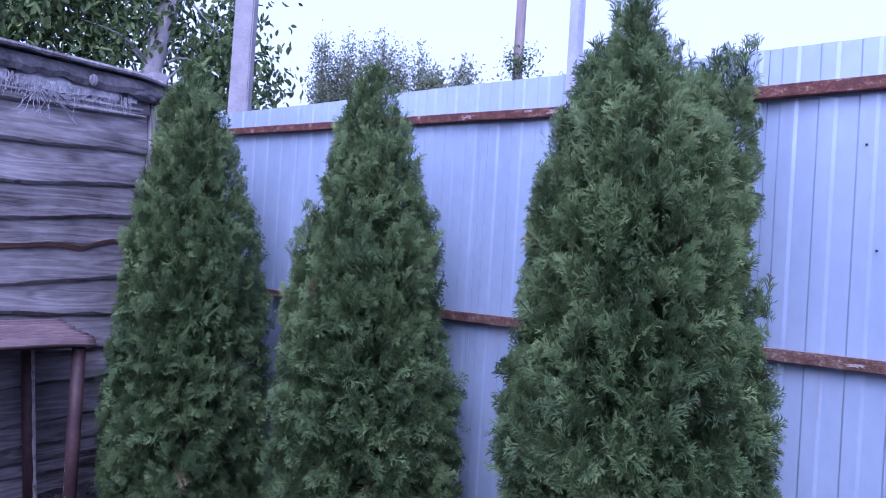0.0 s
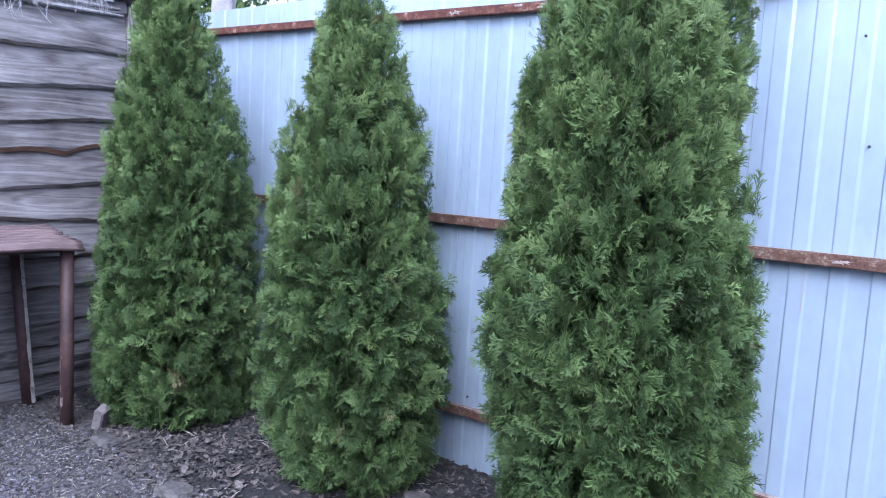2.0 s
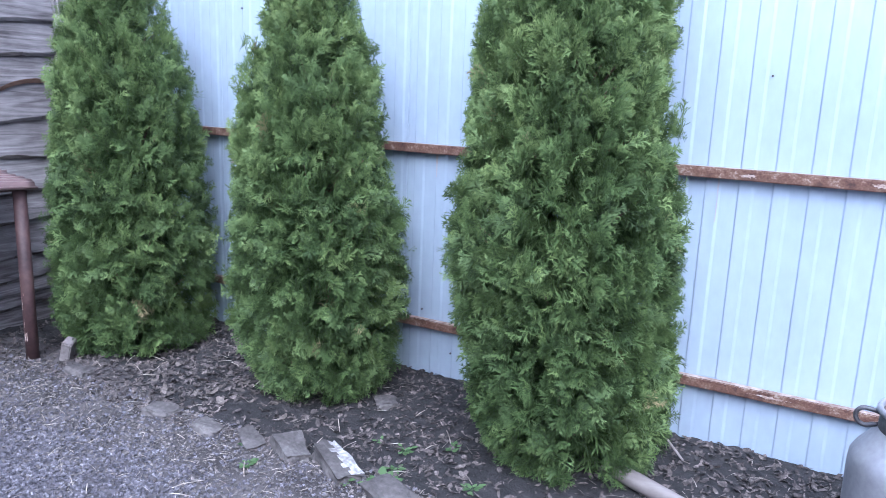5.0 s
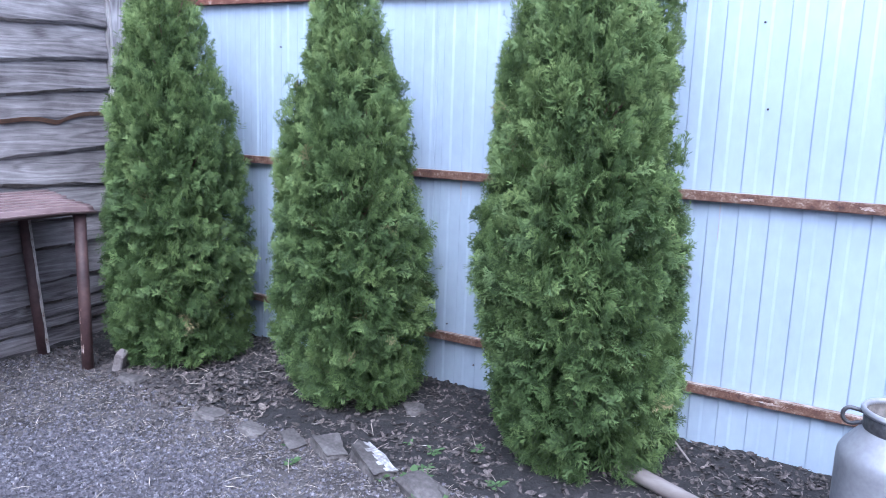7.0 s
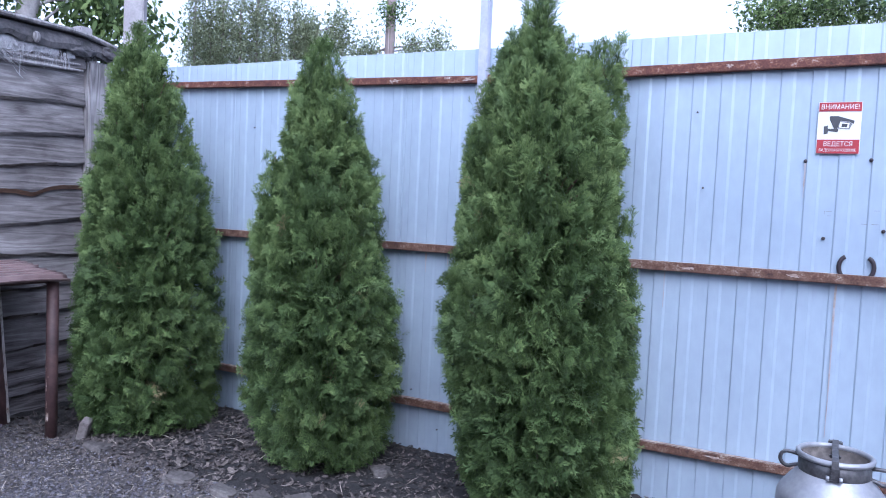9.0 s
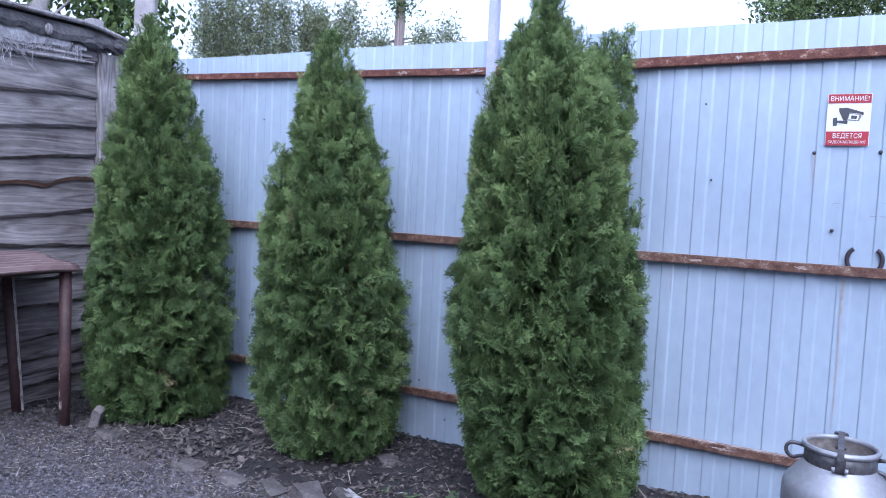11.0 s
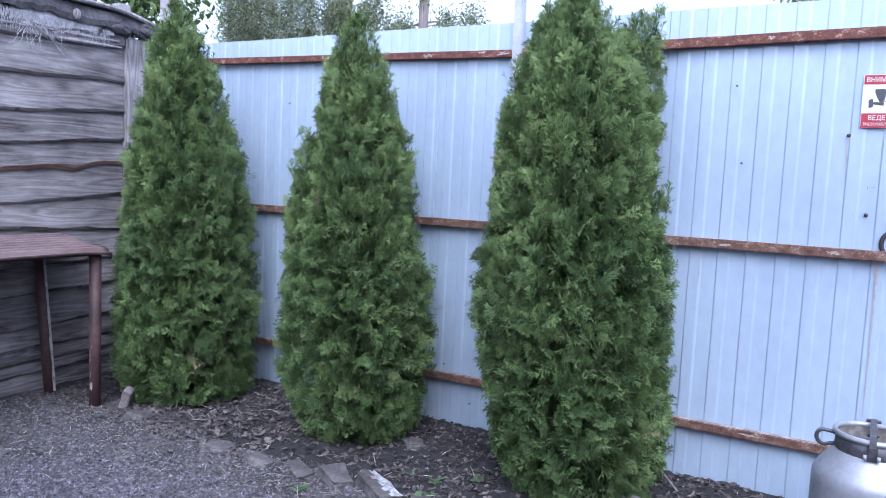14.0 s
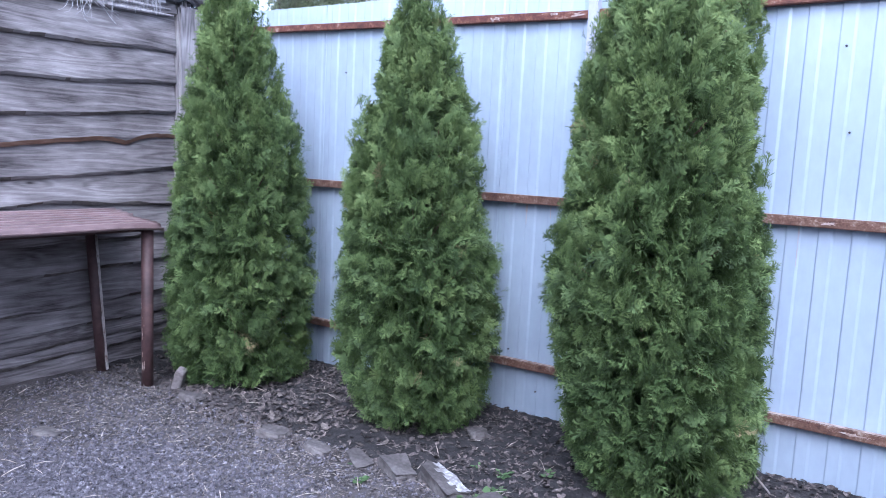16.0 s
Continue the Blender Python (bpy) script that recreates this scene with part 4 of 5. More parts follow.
# ---- thuja trees ----
def frond_templates(n, seed, spread, slim):
    """Flat fronds of scale leaves: a rachis with alternate branchlets, each carrying a few blunt fingers. Length 1, along +y, face +z."""
    rng, out = random.Random(seed), []

    def finger(vs, fs, ts, p, d, length, w, tone):
        d = d.normalized()
        s = Vector((-d.y, d.x, 0))
        if s.length < 1e-4:
            s = Vector((1, 0, 0))
        s.normalize()
        b = len(vs)
        mid = p + d * length * 0.55
        sag = Vector((0, 0, -0.25 * w))
        vs += [p, mid + s * w / 2 + sag, p + d * length, mid - s * w / 2 + sag]
        # paler young tips; the darker bases paint shade between fronds into the tone
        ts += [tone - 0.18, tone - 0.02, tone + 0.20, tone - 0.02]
        fs.append((b, b + 1, b + 2, b + 3))

    for _ in range(n):
        vs, fs, ts = [], [], []
        bend = rng.uniform(-0.25, 0.25)
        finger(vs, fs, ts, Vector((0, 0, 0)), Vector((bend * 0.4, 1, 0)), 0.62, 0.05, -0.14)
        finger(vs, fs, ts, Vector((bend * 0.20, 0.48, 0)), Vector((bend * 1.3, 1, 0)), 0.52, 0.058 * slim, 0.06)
        count = 6
        for i in range(count):
            y = 0.06 + 0.62 * i / (count - 1) + rng.uniform(-0.03, 0.03)
            sgn = 1 if i % 2 else -1
            ln = (0.70 - 0.42 * y) * rng.uniform(0.75, 1.25)
            d = Vector((sgn * spread * rng.uniform(0.6, 1.0), rng.uniform(0.85, 1.05), rng.uniform(-0.3, 0.3))).normalized()
            p = Vector((bend * 0.42 * y, y, 0))
            finger(vs, fs, ts, p, d, ln, 0.056 * slim, -0.01)
            for q, side in ((rng.uniform(0.25, 0.4), 1), (rng.uniform(0.45, 0.6), -1)):
                dd = Matrix.Rotation(side * sgn * rng.uniform(0.4, 0.7), 3, "Z") @ d
                dd.z += rng.uniform(-0.35, 0.35)
                finger(vs, fs, ts, p + d * ln * q, dd, ln * rng.uniform(0.42, 0.66), 0.053 * slim, 0.05)
        v = np.array([tuple(a) for a in vs])
        v[:, 2] += -0.26 * v[:, 1] ** 2 - 0.35 * v[:, 0] ** 2
        out.append((v, np.array(fs), np.array(ts)))
    return out


FANS, PLUMES = 9, 7
FRONDS = frond_templates(FANS, 21, 0.78, 1.0) + frond_templates(PLUMES, 22, 0.42, 0.95)


def rows_at(rows, z):
    """Offset and radius of the crown at a height, from rows of (height, offset, radius) going down."""
    if z >= rows[0][0]:
        return rows[0][1], rows[0][2]
    for (za, oa, ra), (zb, ob_, rb) in zip(rows, rows[1:]):
        if z >= zb:
            f = (za - z) / (za - zb)
            return oa + f * (ob_ - oa), ra + f * (rb - ra)
    return rows[-1][1], rows[-1][2]


def fronds_mesh(name, data, seed):
    """All fronds of a crown as one mesh from their places, directions, facings, sizes, tones and uprightness."""
    rng = np.random.default_rng(seed)
    pos, direc, normal, size, tone, plume = data
    pick = np.where(rng.random(len(pos)) < plume, FANS + rng.integers(PLUMES, size=len(pos)), rng.integers(FANS, size=len(pos)))
    direc = direc / np.linalg.norm(direc, axis=1)[:, None]
    side = np.cross(direc, normal)
    side /= np.linalg.norm(side, axis=1)[:, None] + 1e-9
    nor = np.cross(side, direc)
    V, F, T, base = [], [], [], 0
    for k, (tv, tf, tt) in enumerate(FRONDS):
        idx = np.where(pick == k)[0]
        if not len(idx):
            continue
        s = size[idx][:, None, None]
        pts = pos[idx][:, None, :] + s * (tv[None, :, 0:1] * side[idx][:, None, :] + tv[None, :, 1:2] * direc[idx][:, None, :] + tv[None, :, 2:3] * nor[idx][:, None, :])
        pts[:, :, 2] = np.maximum(pts[:, :, 2], 0.012)
        V.append(pts.reshape(-1, 3))
        F.append((tf[None] + (np.arange(len(idx)) * len(tv))[:, None, None]).reshape(-1, 4) + base)
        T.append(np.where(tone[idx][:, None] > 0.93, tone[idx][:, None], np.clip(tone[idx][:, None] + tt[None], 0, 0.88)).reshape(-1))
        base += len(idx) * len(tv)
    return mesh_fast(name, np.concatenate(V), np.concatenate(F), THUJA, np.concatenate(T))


def unit(a):
    return a / (np.linalg.norm(a) + 1e-9)


def crown_fronds(rows, side, count, seed, back=0.5, cushion=0.042, cell=0.105, hollows=(), upright=None, dry_spots=()):
    """Branch ends over a crown of rounded boughs with creases between; each branch end is a fan of five or six fronds whose
    tips reach the outline given by the rows."""
    rng = np.random.default_rng(seed)
    z_top, z_low = rows[0][0], rows[-1][0]
    zs = np.linspace(z_low, z_top, 240)
    weights = np.array([rows_at(rows, z)[1] + 0.06 for z in zs])
    weights /= weights.sum()
    # the middles of the boughs, spaced over the crown
    boughs = []
    for _ in range(2600):
        z, a = zs[rng.choice(240, p=weights)], rng.uniform(0, 2 * math.pi)
        r = rows_at(rows, z)[1]
        p = np.array([r * math.cos(a), r * math.sin(a), z * 0.72])
        if all(np.sum((p - q) ** 2) > cell * cell for q, _, _ in boughs):
            boughs.append((p, rng.uniform(0.6, 1.25), rng.normal(0, 0.05)))
    mids = np.array([b[0] for b in boughs])
    out_rows = [[] for _ in range(6)]
    made = 0
    while made < count:
        z, a = zs[rng.choice(240, p=weights)] + rng.normal(0, 0.008), rng.uniform(0, 2 * math.pi)
        if math.sin(a) > 0.3 and rng.random() > back:
            continue
        made += 1
        off, r = rows_at(rows, z)
        p = np.array([r * math.cos(a), r * math.sin(a), z * 0.72])
        gap = np.sqrt(np.sum((mids - p) ** 2, axis=1))
        k = int(np.argmin(gap))
        second = np.partition(gap, 1)[1] if len(gap) > 1 else gap[0] + cell
        crest = min(1.0, (second - gap[k]) / (0.75 * cell))
        bump = -cushion * boughs[k][1] * (1 - crest) ** 1.4 + 0.022 * noise.noise((p[0] * 17 + seed, p[1] * 17, z * 15))
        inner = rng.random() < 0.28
        if not inner and any(math.hypot((((a - radians(ha) + math.pi) % (2 * math.pi)) - math.pi) * r, z - hz) < hr for ha, hz, hr in hollows):
            continue
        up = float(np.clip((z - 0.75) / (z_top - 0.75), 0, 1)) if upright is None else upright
        out = np.array([math.cos(a), math.sin(a), 0.0])
        tang = np.array([-math.sin(a), math.cos(a), 0.0])
        sky = np.array([0.0, 0.0, 1.0])
        # the branch grows away from the middle of its bough
        way = p - mids[k]
        d = out * (0.85 - 0.35 * up) + sky * (0.18 + 1.35 * up ** 0.85 + rng.normal(0, 0.28)) + tang * rng.normal(0, 0.30) + 2.2 * np.array([way[0], way[1], way[2] / 0.72])
        d = unit(d)
        if rng.random() < 0.42 + 0.38 * up:
            face = tang * rng.choice((-1, 1)) + out * rng.normal(0.2, 0.3) + sky * rng.normal(0.2, 0.2)
        else:
            face = out * 0.75 + sky * 0.45 + tang * rng.normal(0, 0.35)
        length = rng.uniform(0.074, 0.118) * (1 - 0.12 * up) * min(1.0, 0.45 + r / 0.3)
        if inner:
            length *= 1.9
        reach = (r + bump + (rng.uniform(0.012, 0.032) if rng.random() < 0.10 else 0.008)) * (rng.uniform(0.40, 0.82) if inner else 1.0)
        reach = max(0.004, reach)
        tip = np.array([off * side[0] + reach * math.cos(a), off * side[1] + reach * math.sin(a), z])
        root = tip - d * length * 0.93
        across = unit(np.cross(d, face))
        nor = unit(np.cross(across, d))
        # the rise with height paints sky light on the treetops into the tone
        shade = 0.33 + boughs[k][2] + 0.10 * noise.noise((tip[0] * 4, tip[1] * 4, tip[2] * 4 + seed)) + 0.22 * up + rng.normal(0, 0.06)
        dry = rng.random() < 0.003 or any(math.hypot((((a - radians(ha) + math.pi) % (2 * math.pi)) - math.pi) * r, z - hz) < hr for ha, hz, hr in dry_spots)
        layout = ((0.36, 0.0, 0.66), (0.20, 0.50, 0.62), (0.20, -0.50, 0.62), (0.0, 0.80, 0.58), (0.0, -0.80, 0.58))
        for start, angle, part_len in layout:
            if inner and angle > 0.7:
                continue
            ang = angle * (1 - 0.35 * up) + rng.normal(0, 0.10)
            dd = d * math.cos(ang) + across * math.sin(ang) + nor * rng.normal(0, 0.16)
            face_f = nor + rng.normal(0, 0.22, 3)
            # inner fronds at 0.7 tone: shade inside the crown put into their colour
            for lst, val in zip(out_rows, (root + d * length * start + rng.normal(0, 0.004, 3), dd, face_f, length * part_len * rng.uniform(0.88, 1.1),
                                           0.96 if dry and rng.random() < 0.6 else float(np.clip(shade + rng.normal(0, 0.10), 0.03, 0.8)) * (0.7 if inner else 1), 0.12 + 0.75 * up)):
                lst.append(val)
    return [np.array(q) for q in out_rows]


def thuja(x, y, side, rows, lobes, count, label, seed, hollows=(), dry_spots=()):
    tree = thing("thuja_tree", label, "tree", (x, y, 0), group="row of thuja trees")
    top = rows[0][0]
    v, f = tube([(0, 0, -0.05), (0.004, 0.0, 0.2), (0.0, 0.006, 0.8), (side[0] * rows[0][1] * 0.6, side[1] * rows[0][1] * 0.6, top - 0.25), (side[0] * rows[0][1], side[1] * rows[0][1], top - 0.03)], (0.032, 0.026, 0.02, 0.009, 0.003), 9)
    part("trunk", (v, f), tree, "brown fibrous trunk hidden in the foliage", mat=BARK, smooth=True)
    rng = random.Random(seed)
    for _ in range(60):
        z, a = rng.uniform(0.04, top - 0.35), rng.uniform(0, 6.28)
        off, r = rows_at(rows, z + 0.2)
        r *= 0.80
        ox, oy = off * side[0] * 0.5, off * side[1] * 0.5
        v, f = tube([(ox * z / top, oy * z / top, z), (ox + 0.5 * r * math.cos(a), oy + 0.5 * r * math.sin(a), z + 0.05), (ox + r * math.cos(a), oy + r * math.sin(a), z + 0.17)], (0.009, 0.006, 0.002), 5)
        part("branch", (v, f), tree, mat=BARK)
    sets = [crown_fronds(rows, side, count, seed, hollows=hollows, dry_spots=dry_spots)]
    for k, (s, w, lobe_rows, n) in enumerate(lobes):
        d = crown_fronds(lobe_rows, (0, 0), n, seed + 7 + k, cushion=0.015, cell=0.09, back=0.7, upright=0.9)
        at = np.array([s * side[0] - w * side[1], s * side[1] + w * side[0], 0])
        d[0] = d[0] + at
        sets.append(d)
        # loose tips at its head
        rl, m = np.random.default_rng(seed + 90 + k), max(3, n // 9)
        head = np.stack([rl.normal(0, 0.6 * lobe_rows[1][2], m), rl.normal(0, 0.6 * lobe_rows[1][2], m), rl.uniform(lobe_rows[1][0] - 0.03, lobe_rows[0][0] - 0.03, m)], 1)
        sets.append([head + at, np.stack([rl.normal(0, 0.3, m), rl.normal(0, 0.3, m), np.ones(m)], 1), rl.normal(0, 1, (m, 3)), rl.uniform(0.05, 0.08, m), rl.uniform(0.35, 0.55, m), np.ones(m)])
    # slim upright shoots that break the outline, more of them towards the top
    rs = np.random.default_rng(seed + 50)
    n = 320
    zz = top - (top - 0.2) * rs.random(n) ** 1.7
    ang = rs.uniform(-math.pi, math.pi, n)
    pr = np.array([rows_at(rows, z) for z in zz])
    rad = np.maximum(0.0, pr[:, 1] - rs.uniform(0.008, 0.045, n))
    lift = np.clip((zz - 0.6) / (top - 0.6), 0, 1)
    sp = np.stack([pr[:, 0] * side[0] + rad * np.cos(ang), pr[:, 0] * side[1] + rad * np.sin(ang), zz], 1)
    sd = np.stack([np.cos(ang) * 0.55, np.sin(ang) * 0.55, 0.2 + 1.2 * lift + rs.uniform(0, 0.4, n)], 1)
    sets.append([sp, sd, rs.normal(0, 1, (n, 3)), rs.uniform(0.045, 0.075, n), rs.uniform(0.3, 0.55, n), 0.5 + 0.5 * lift])
    data = [np.concatenate([s[i] for s in sets]) for i in range(6)]
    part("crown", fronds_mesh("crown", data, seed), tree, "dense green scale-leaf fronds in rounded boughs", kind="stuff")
    return tree


thuja(-2.60, -0.48, (0.66, 0.75),
      [(2.10, -0.075, 0.015), (2.03, -0.071, 0.090), (1.94, -0.059, 0.131), (1.79, -0.025, 0.182), (1.64, -0.026, 0.221), (1.49, -0.01, 0.262), (1.34, -0.009, 0.308), (1.18, 0.005, 0.327), (1.03, 0.007, 0.341), (0.87, 0.007, 0.358), (0.56, 0.012, 0.388), (0.40, 0.014, 0.386), (0.24, 0.01, 0.381), (0.09, 0.017, 0.36), (0.02, 0.011, 0.31)],
      [(-0.07, 0.0, [(2.15, 0, 0.006), (2.06, 0, 0.035), (1.95, 0, 0.05)], 24)], 3350, "conical green thuja tree in the corner by the shed", 1, dry_spots=((-33, 0.25, 0.035),))
thuja(-1.468, -0.422, (0.81, 0.58),
      [(1.97, -0.06, 0.02), (1.955, -0.058, 0.045), (1.90, -0.046, 0.088), (1.82, -0.053, 0.122), (1.72, -0.038, 0.162), (1.64, -0.03, 0.176), (1.50, -0.019, 0.201), (1.37, -0.008, 0.246), (1.26, -0.018, 0.277), (1.15, -0.040, 0.292), (1.10, -0.046, 0.305), (0.96, -0.035, 0.322), (0.82, -0.013, 0.353), (0.74, 0.002, 0.373), (0.54, 0.011, 0.378), (0.43, 0.006, 0.380), (0.33, -0.002, 0.364), (0.26, 0.004, 0.345), (0.12, 0.016, 0.318), (0.03, 0.02, 0.25)],
      [(-0.248, 0.0, [(1.46, 0, 0.014), (1.37, 0, 0.070), (1.1, 0.02, 0.105), (0.95, 0.04, 0.08)], 170), (-0.055, 0.0, [(2.03, 0, 0.004), (1.95, 0, 0.02)], 5)],
      3250, "conical green thuja tree with a side shoot and a bare hollow", 2, hollows=((-42, 1.40, 0.055), (-80, 1.12, 0.04), (-10, 0.35, 0.06)))
thuja(-0.372, -0.413, (0.95, 0.33),
      [(2.13, -0.06, 0.012), (2.06, -0.068, 0.074), (1.97, -0.067, 0.115), (1.92, -0.067, 0.150), (1.86, -0.051, 0.184), (1.79, -0.038, 0.222), (1.72, -0.026, 0.250), (1.63, -0.021, 0.285), (1.51, -0.033, 0.312), (1.40, -0.029, 0.322), (1.28, -0.038, 0.332), (1.16, -0.029, 0.352), (1.04, -0.009, 0.380), (0.93, -0.017, 0.400), (0.81, -0.02, 0.410), (0.69, -0.009, 0.408), (0.57, -0.002, 0.385), (0.45, 0.024, 0.382), (0.33, 0.038, 0.384), (0.21, 0.05, 0.37), (0.13, 0.056, 0.348), (0.03, 0.066, 0.29)],
      [(0.20, 0.05, [(1.985, 0, 0.012), (1.90, 0, 0.085), (1.6, 0.0, 0.11), (1.4, 0.0, 0.09)], 240), (-0.265, 0.0, [(1.76, 0, 0.012), (1.68, 0, 0.06), (1.45, 0.03, 0.085), (1.3, 0.04, 0.07)], 130), (0.325, 0.03, [(1.265, 0, 0.008), (1.25, 0, 0.015), (1.215, 0, 0.012)], 6)],
      3950, "tall dense green thuja tree with twin leaders", 3, hollows=((-86, 1.0, 0.045), (-55, 1.42, 0.04), (-60, 0.2, 0.07)))


# ---- stones and small things along the bed ----
def rough_stone(name, at, size, turn, seed, label, mat=STONE, boxy=False, sink=0.39):
    bm = bmesh.new()
    if boxy:
        bmesh.ops.create_cube(bm, size=1.6)
        bmesh.ops.subdivide_edges(bm, edges=bm.edges[:], cuts=8, use_grid_fill=True)
    else:
        bmesh.ops.create_icosphere(bm, subdivisions=3, radius=1)
    for v in bm.verts:
        n = noise.noise(v.co * 1.3 + Vector((seed * 3.1, 0, 0))) * 0.38 + noise.noise(v.co * 3.1 + Vector((0, seed, 0))) * 0.2 + noise.noise(v.co * 8 + Vector((0, seed, 4))) * 0.07
        if not boxy:
            c = v.co.copy()
            v.co = Vector([math.copysign(abs(q) ** 0.6, q) for q in c]) * (1 + n)
        else:
            v.co = Vector((v.co.x, v.co.y * (1 - 0.22 * v.co.x * (1 if seed % 2 else -0.6)), v.co.z)) * (1 + 0.45 * n)
        v.co = Vector((v.co.x * size[0], v.co.y * size[1], v.co.z * size[2]))
    bmesh.ops.rotate(bm, verts=bm.verts[:], matrix=Euler((random.Random(seed).uniform(-0.12, 0.12), 0.1, turn)).to_matrix())
    x, y = at
    return solo(name, bm, label, "stone", at=(x, y, ground_height(x, y) + size[2] * (1 - 2 * sink)), mat=mat, group="edging stones")


rough_stone("edging_stone", (-1.53, -1.01), (0.065, 0.043, 0.022), -0.2, 1, "flat grey stone at the edge of the bed")
rough_stone("edging_stone", (-1.335, -0.985), (0.090, 0.043, 0.021), -0.5, 2, "mossy grey stone at the edge of the bed", boxy=True, sink=0.4)
rough_stone("edging_stone", (-1.155, -0.965), (0.099, 0.060, 0.031), -0.6, 3, "broken slab of grey stone at the edge of the bed", boxy=True, sink=0.38)
brick = rough_stone("edging_brick", (-0.945, -0.98), (0.145, 0.055, 0.040), -0.5, 4, "old brick with chipped white paint on top", boxy=True, sink=0.3)
brick.data.materials.append(WHITEWASH)
for p in brick.data.polygons:
    if p.normal.z > 0.7 and p.center.y * 0.88 + p.center.x * 0.48 > 0.012 + 0.03 * noise.noise(p.center * 30):
        p.material_index = 1
rough_stone("edging_stone", (-0.68, -1.04), (0.103, 0.060, 0.043), -0.5, 5, "rounded reddish grey stone at the edge of the bed")
rough_stone("edging_stone", (-1.80, -1.0), (0.069, 0.043, 0.022), 0.3, 6, "half buried grey stone at the edge of the bed", sink=0.4)
rough_stone("edging_stone", (-2.42, -0.93), (0.060, 0.043, 0.026), 0.2, 7, "brown grey stone beside the tree")
rough_stone("edging_stone", (-1.12, -0.42), (0.047, 0.060, 0.026), 0.7, 8, "brown stone lying in the bed", sink=0.4)
rough_stone("edging_stone", (-2.52, -1.58), (0.052, 0.039, 0.012), 0.4, 9, "flat reddish stone lying in the gravel", sink=0.35)
rough_stone("edging_stone", (-0.45, -1.06), (0.077, 0.043, 0.026), -0.2, 10, "half buried grey stone at the edge of the bed", sink=0.42)
stub = box(-0.022, 0.022, -0.035, 0.035, -0.03, 0.105, 0.005, 0.004, 6, 4)
bmesh.ops.rotate(stub, verts=stub.verts[:], matrix=Euler((0.25, 0.32, 0.6)).to_matrix())
solo("brick_piece", stub, "broken brick propped upright by the tree", "brick", at=(-2.64, -0.845, 0.0), mat=BRICK_PALE)
v, f = tube([(-0.14, -0.475, 0.03), (-0.04, -0.52, 0.033), (0.10, -0.58, 0.03), (0.26, -0.64, 0.026)], (0.030, 0.031, 0.030, 0.027), 12)
solo("log", (v, f), "bare pale stick lying on the soil by the tree", "log", mat=LOG, smooth=True)
v, f = tube([(-0.08, -0.16, 0.10), (0.0, -0.2, 0.055), (0.07, -0.245, 0.012)], (0.004, 0.0045, 0.004), 6)
solo("twig", (v, f), "thin dry twig leaning from the tree to the soil", "twig", mat=LOG)


def weed(x, y, size, n, seed):
    """A small plant: leaves on short stalks from one root."""
    rng = random.Random(seed)
    z = ground_height(x, y)
    verts, faces, tones = [], [], []
    for _ in range(int(1.6 * n)):
        a, l, up = rng.uniform(0, 6.28), 0.8 * size * rng.uniform(0.4, 1.1), rng.uniform(0.2, 1.1)
        d = Vector((math.cos(a), math.sin(a), up)).normalized()
        s = Vector((-math.sin(a), math.cos(a), 0))
        p = d * l * rng.uniform(0.2, 0.9)
        w, t = l * 0.32, rng.uniform(0.3, 0.8)
        b = len(verts)
        tip = Vector((math.cos(a), math.sin(a), up * 0.2)).normalized()
        verts += [p, p + tip * l * 0.35 + s * w, p + tip * l * 0.75 + s * w * 0.6, p + tip * l, p + tip * l * 0.75 - s * w * 0.6, p + tip * l * 0.35 - s * w]
        faces += [(b, b + 1, b + 2, b + 3), (b, b + 3, b + 4, b + 5)]
        tones += [t] * 6
        b = len(verts)
        verts += [Vector((0, 0, 0)), p, p + s * 0.002, Vector((0.002, 0, 0))]
        faces.append((b, b + 1, b + 2, b + 3))
        tones += [0.3] * 4
    solo("weed", mesh_of("weed", verts, faces, WEED, tone=tones), "small green weed growing among the stones", "plant", at=(x, y, z), group="weeds")


for i, (wx, wy, ws, wn_) in enumerate(((-0.75, -0.99, 0.06, 26), (-0.62, -1.10, 0.075, 40), (-0.86, -1.04, 0.035, 12), (-1.33, -1.01, 0.035, 12), (-1.05, -0.86, 0.03, 10), (-0.83, -0.72, 0.035, 11),
                                       (-0.68, -0.62, 0.035, 10), (-0.78, -0.86, 0.035, 9), (-0.50, -0.82, 0.04, 11), (-0.95, -0.70, 0.03, 8), (-1.22, -1.12, 0.035, 14), (-2.86, -0.62, 0.06, 12), (-0.35, -0.95, 0.04, 10))):
    weed(wx, wy, ws, wn_, 60 + i)


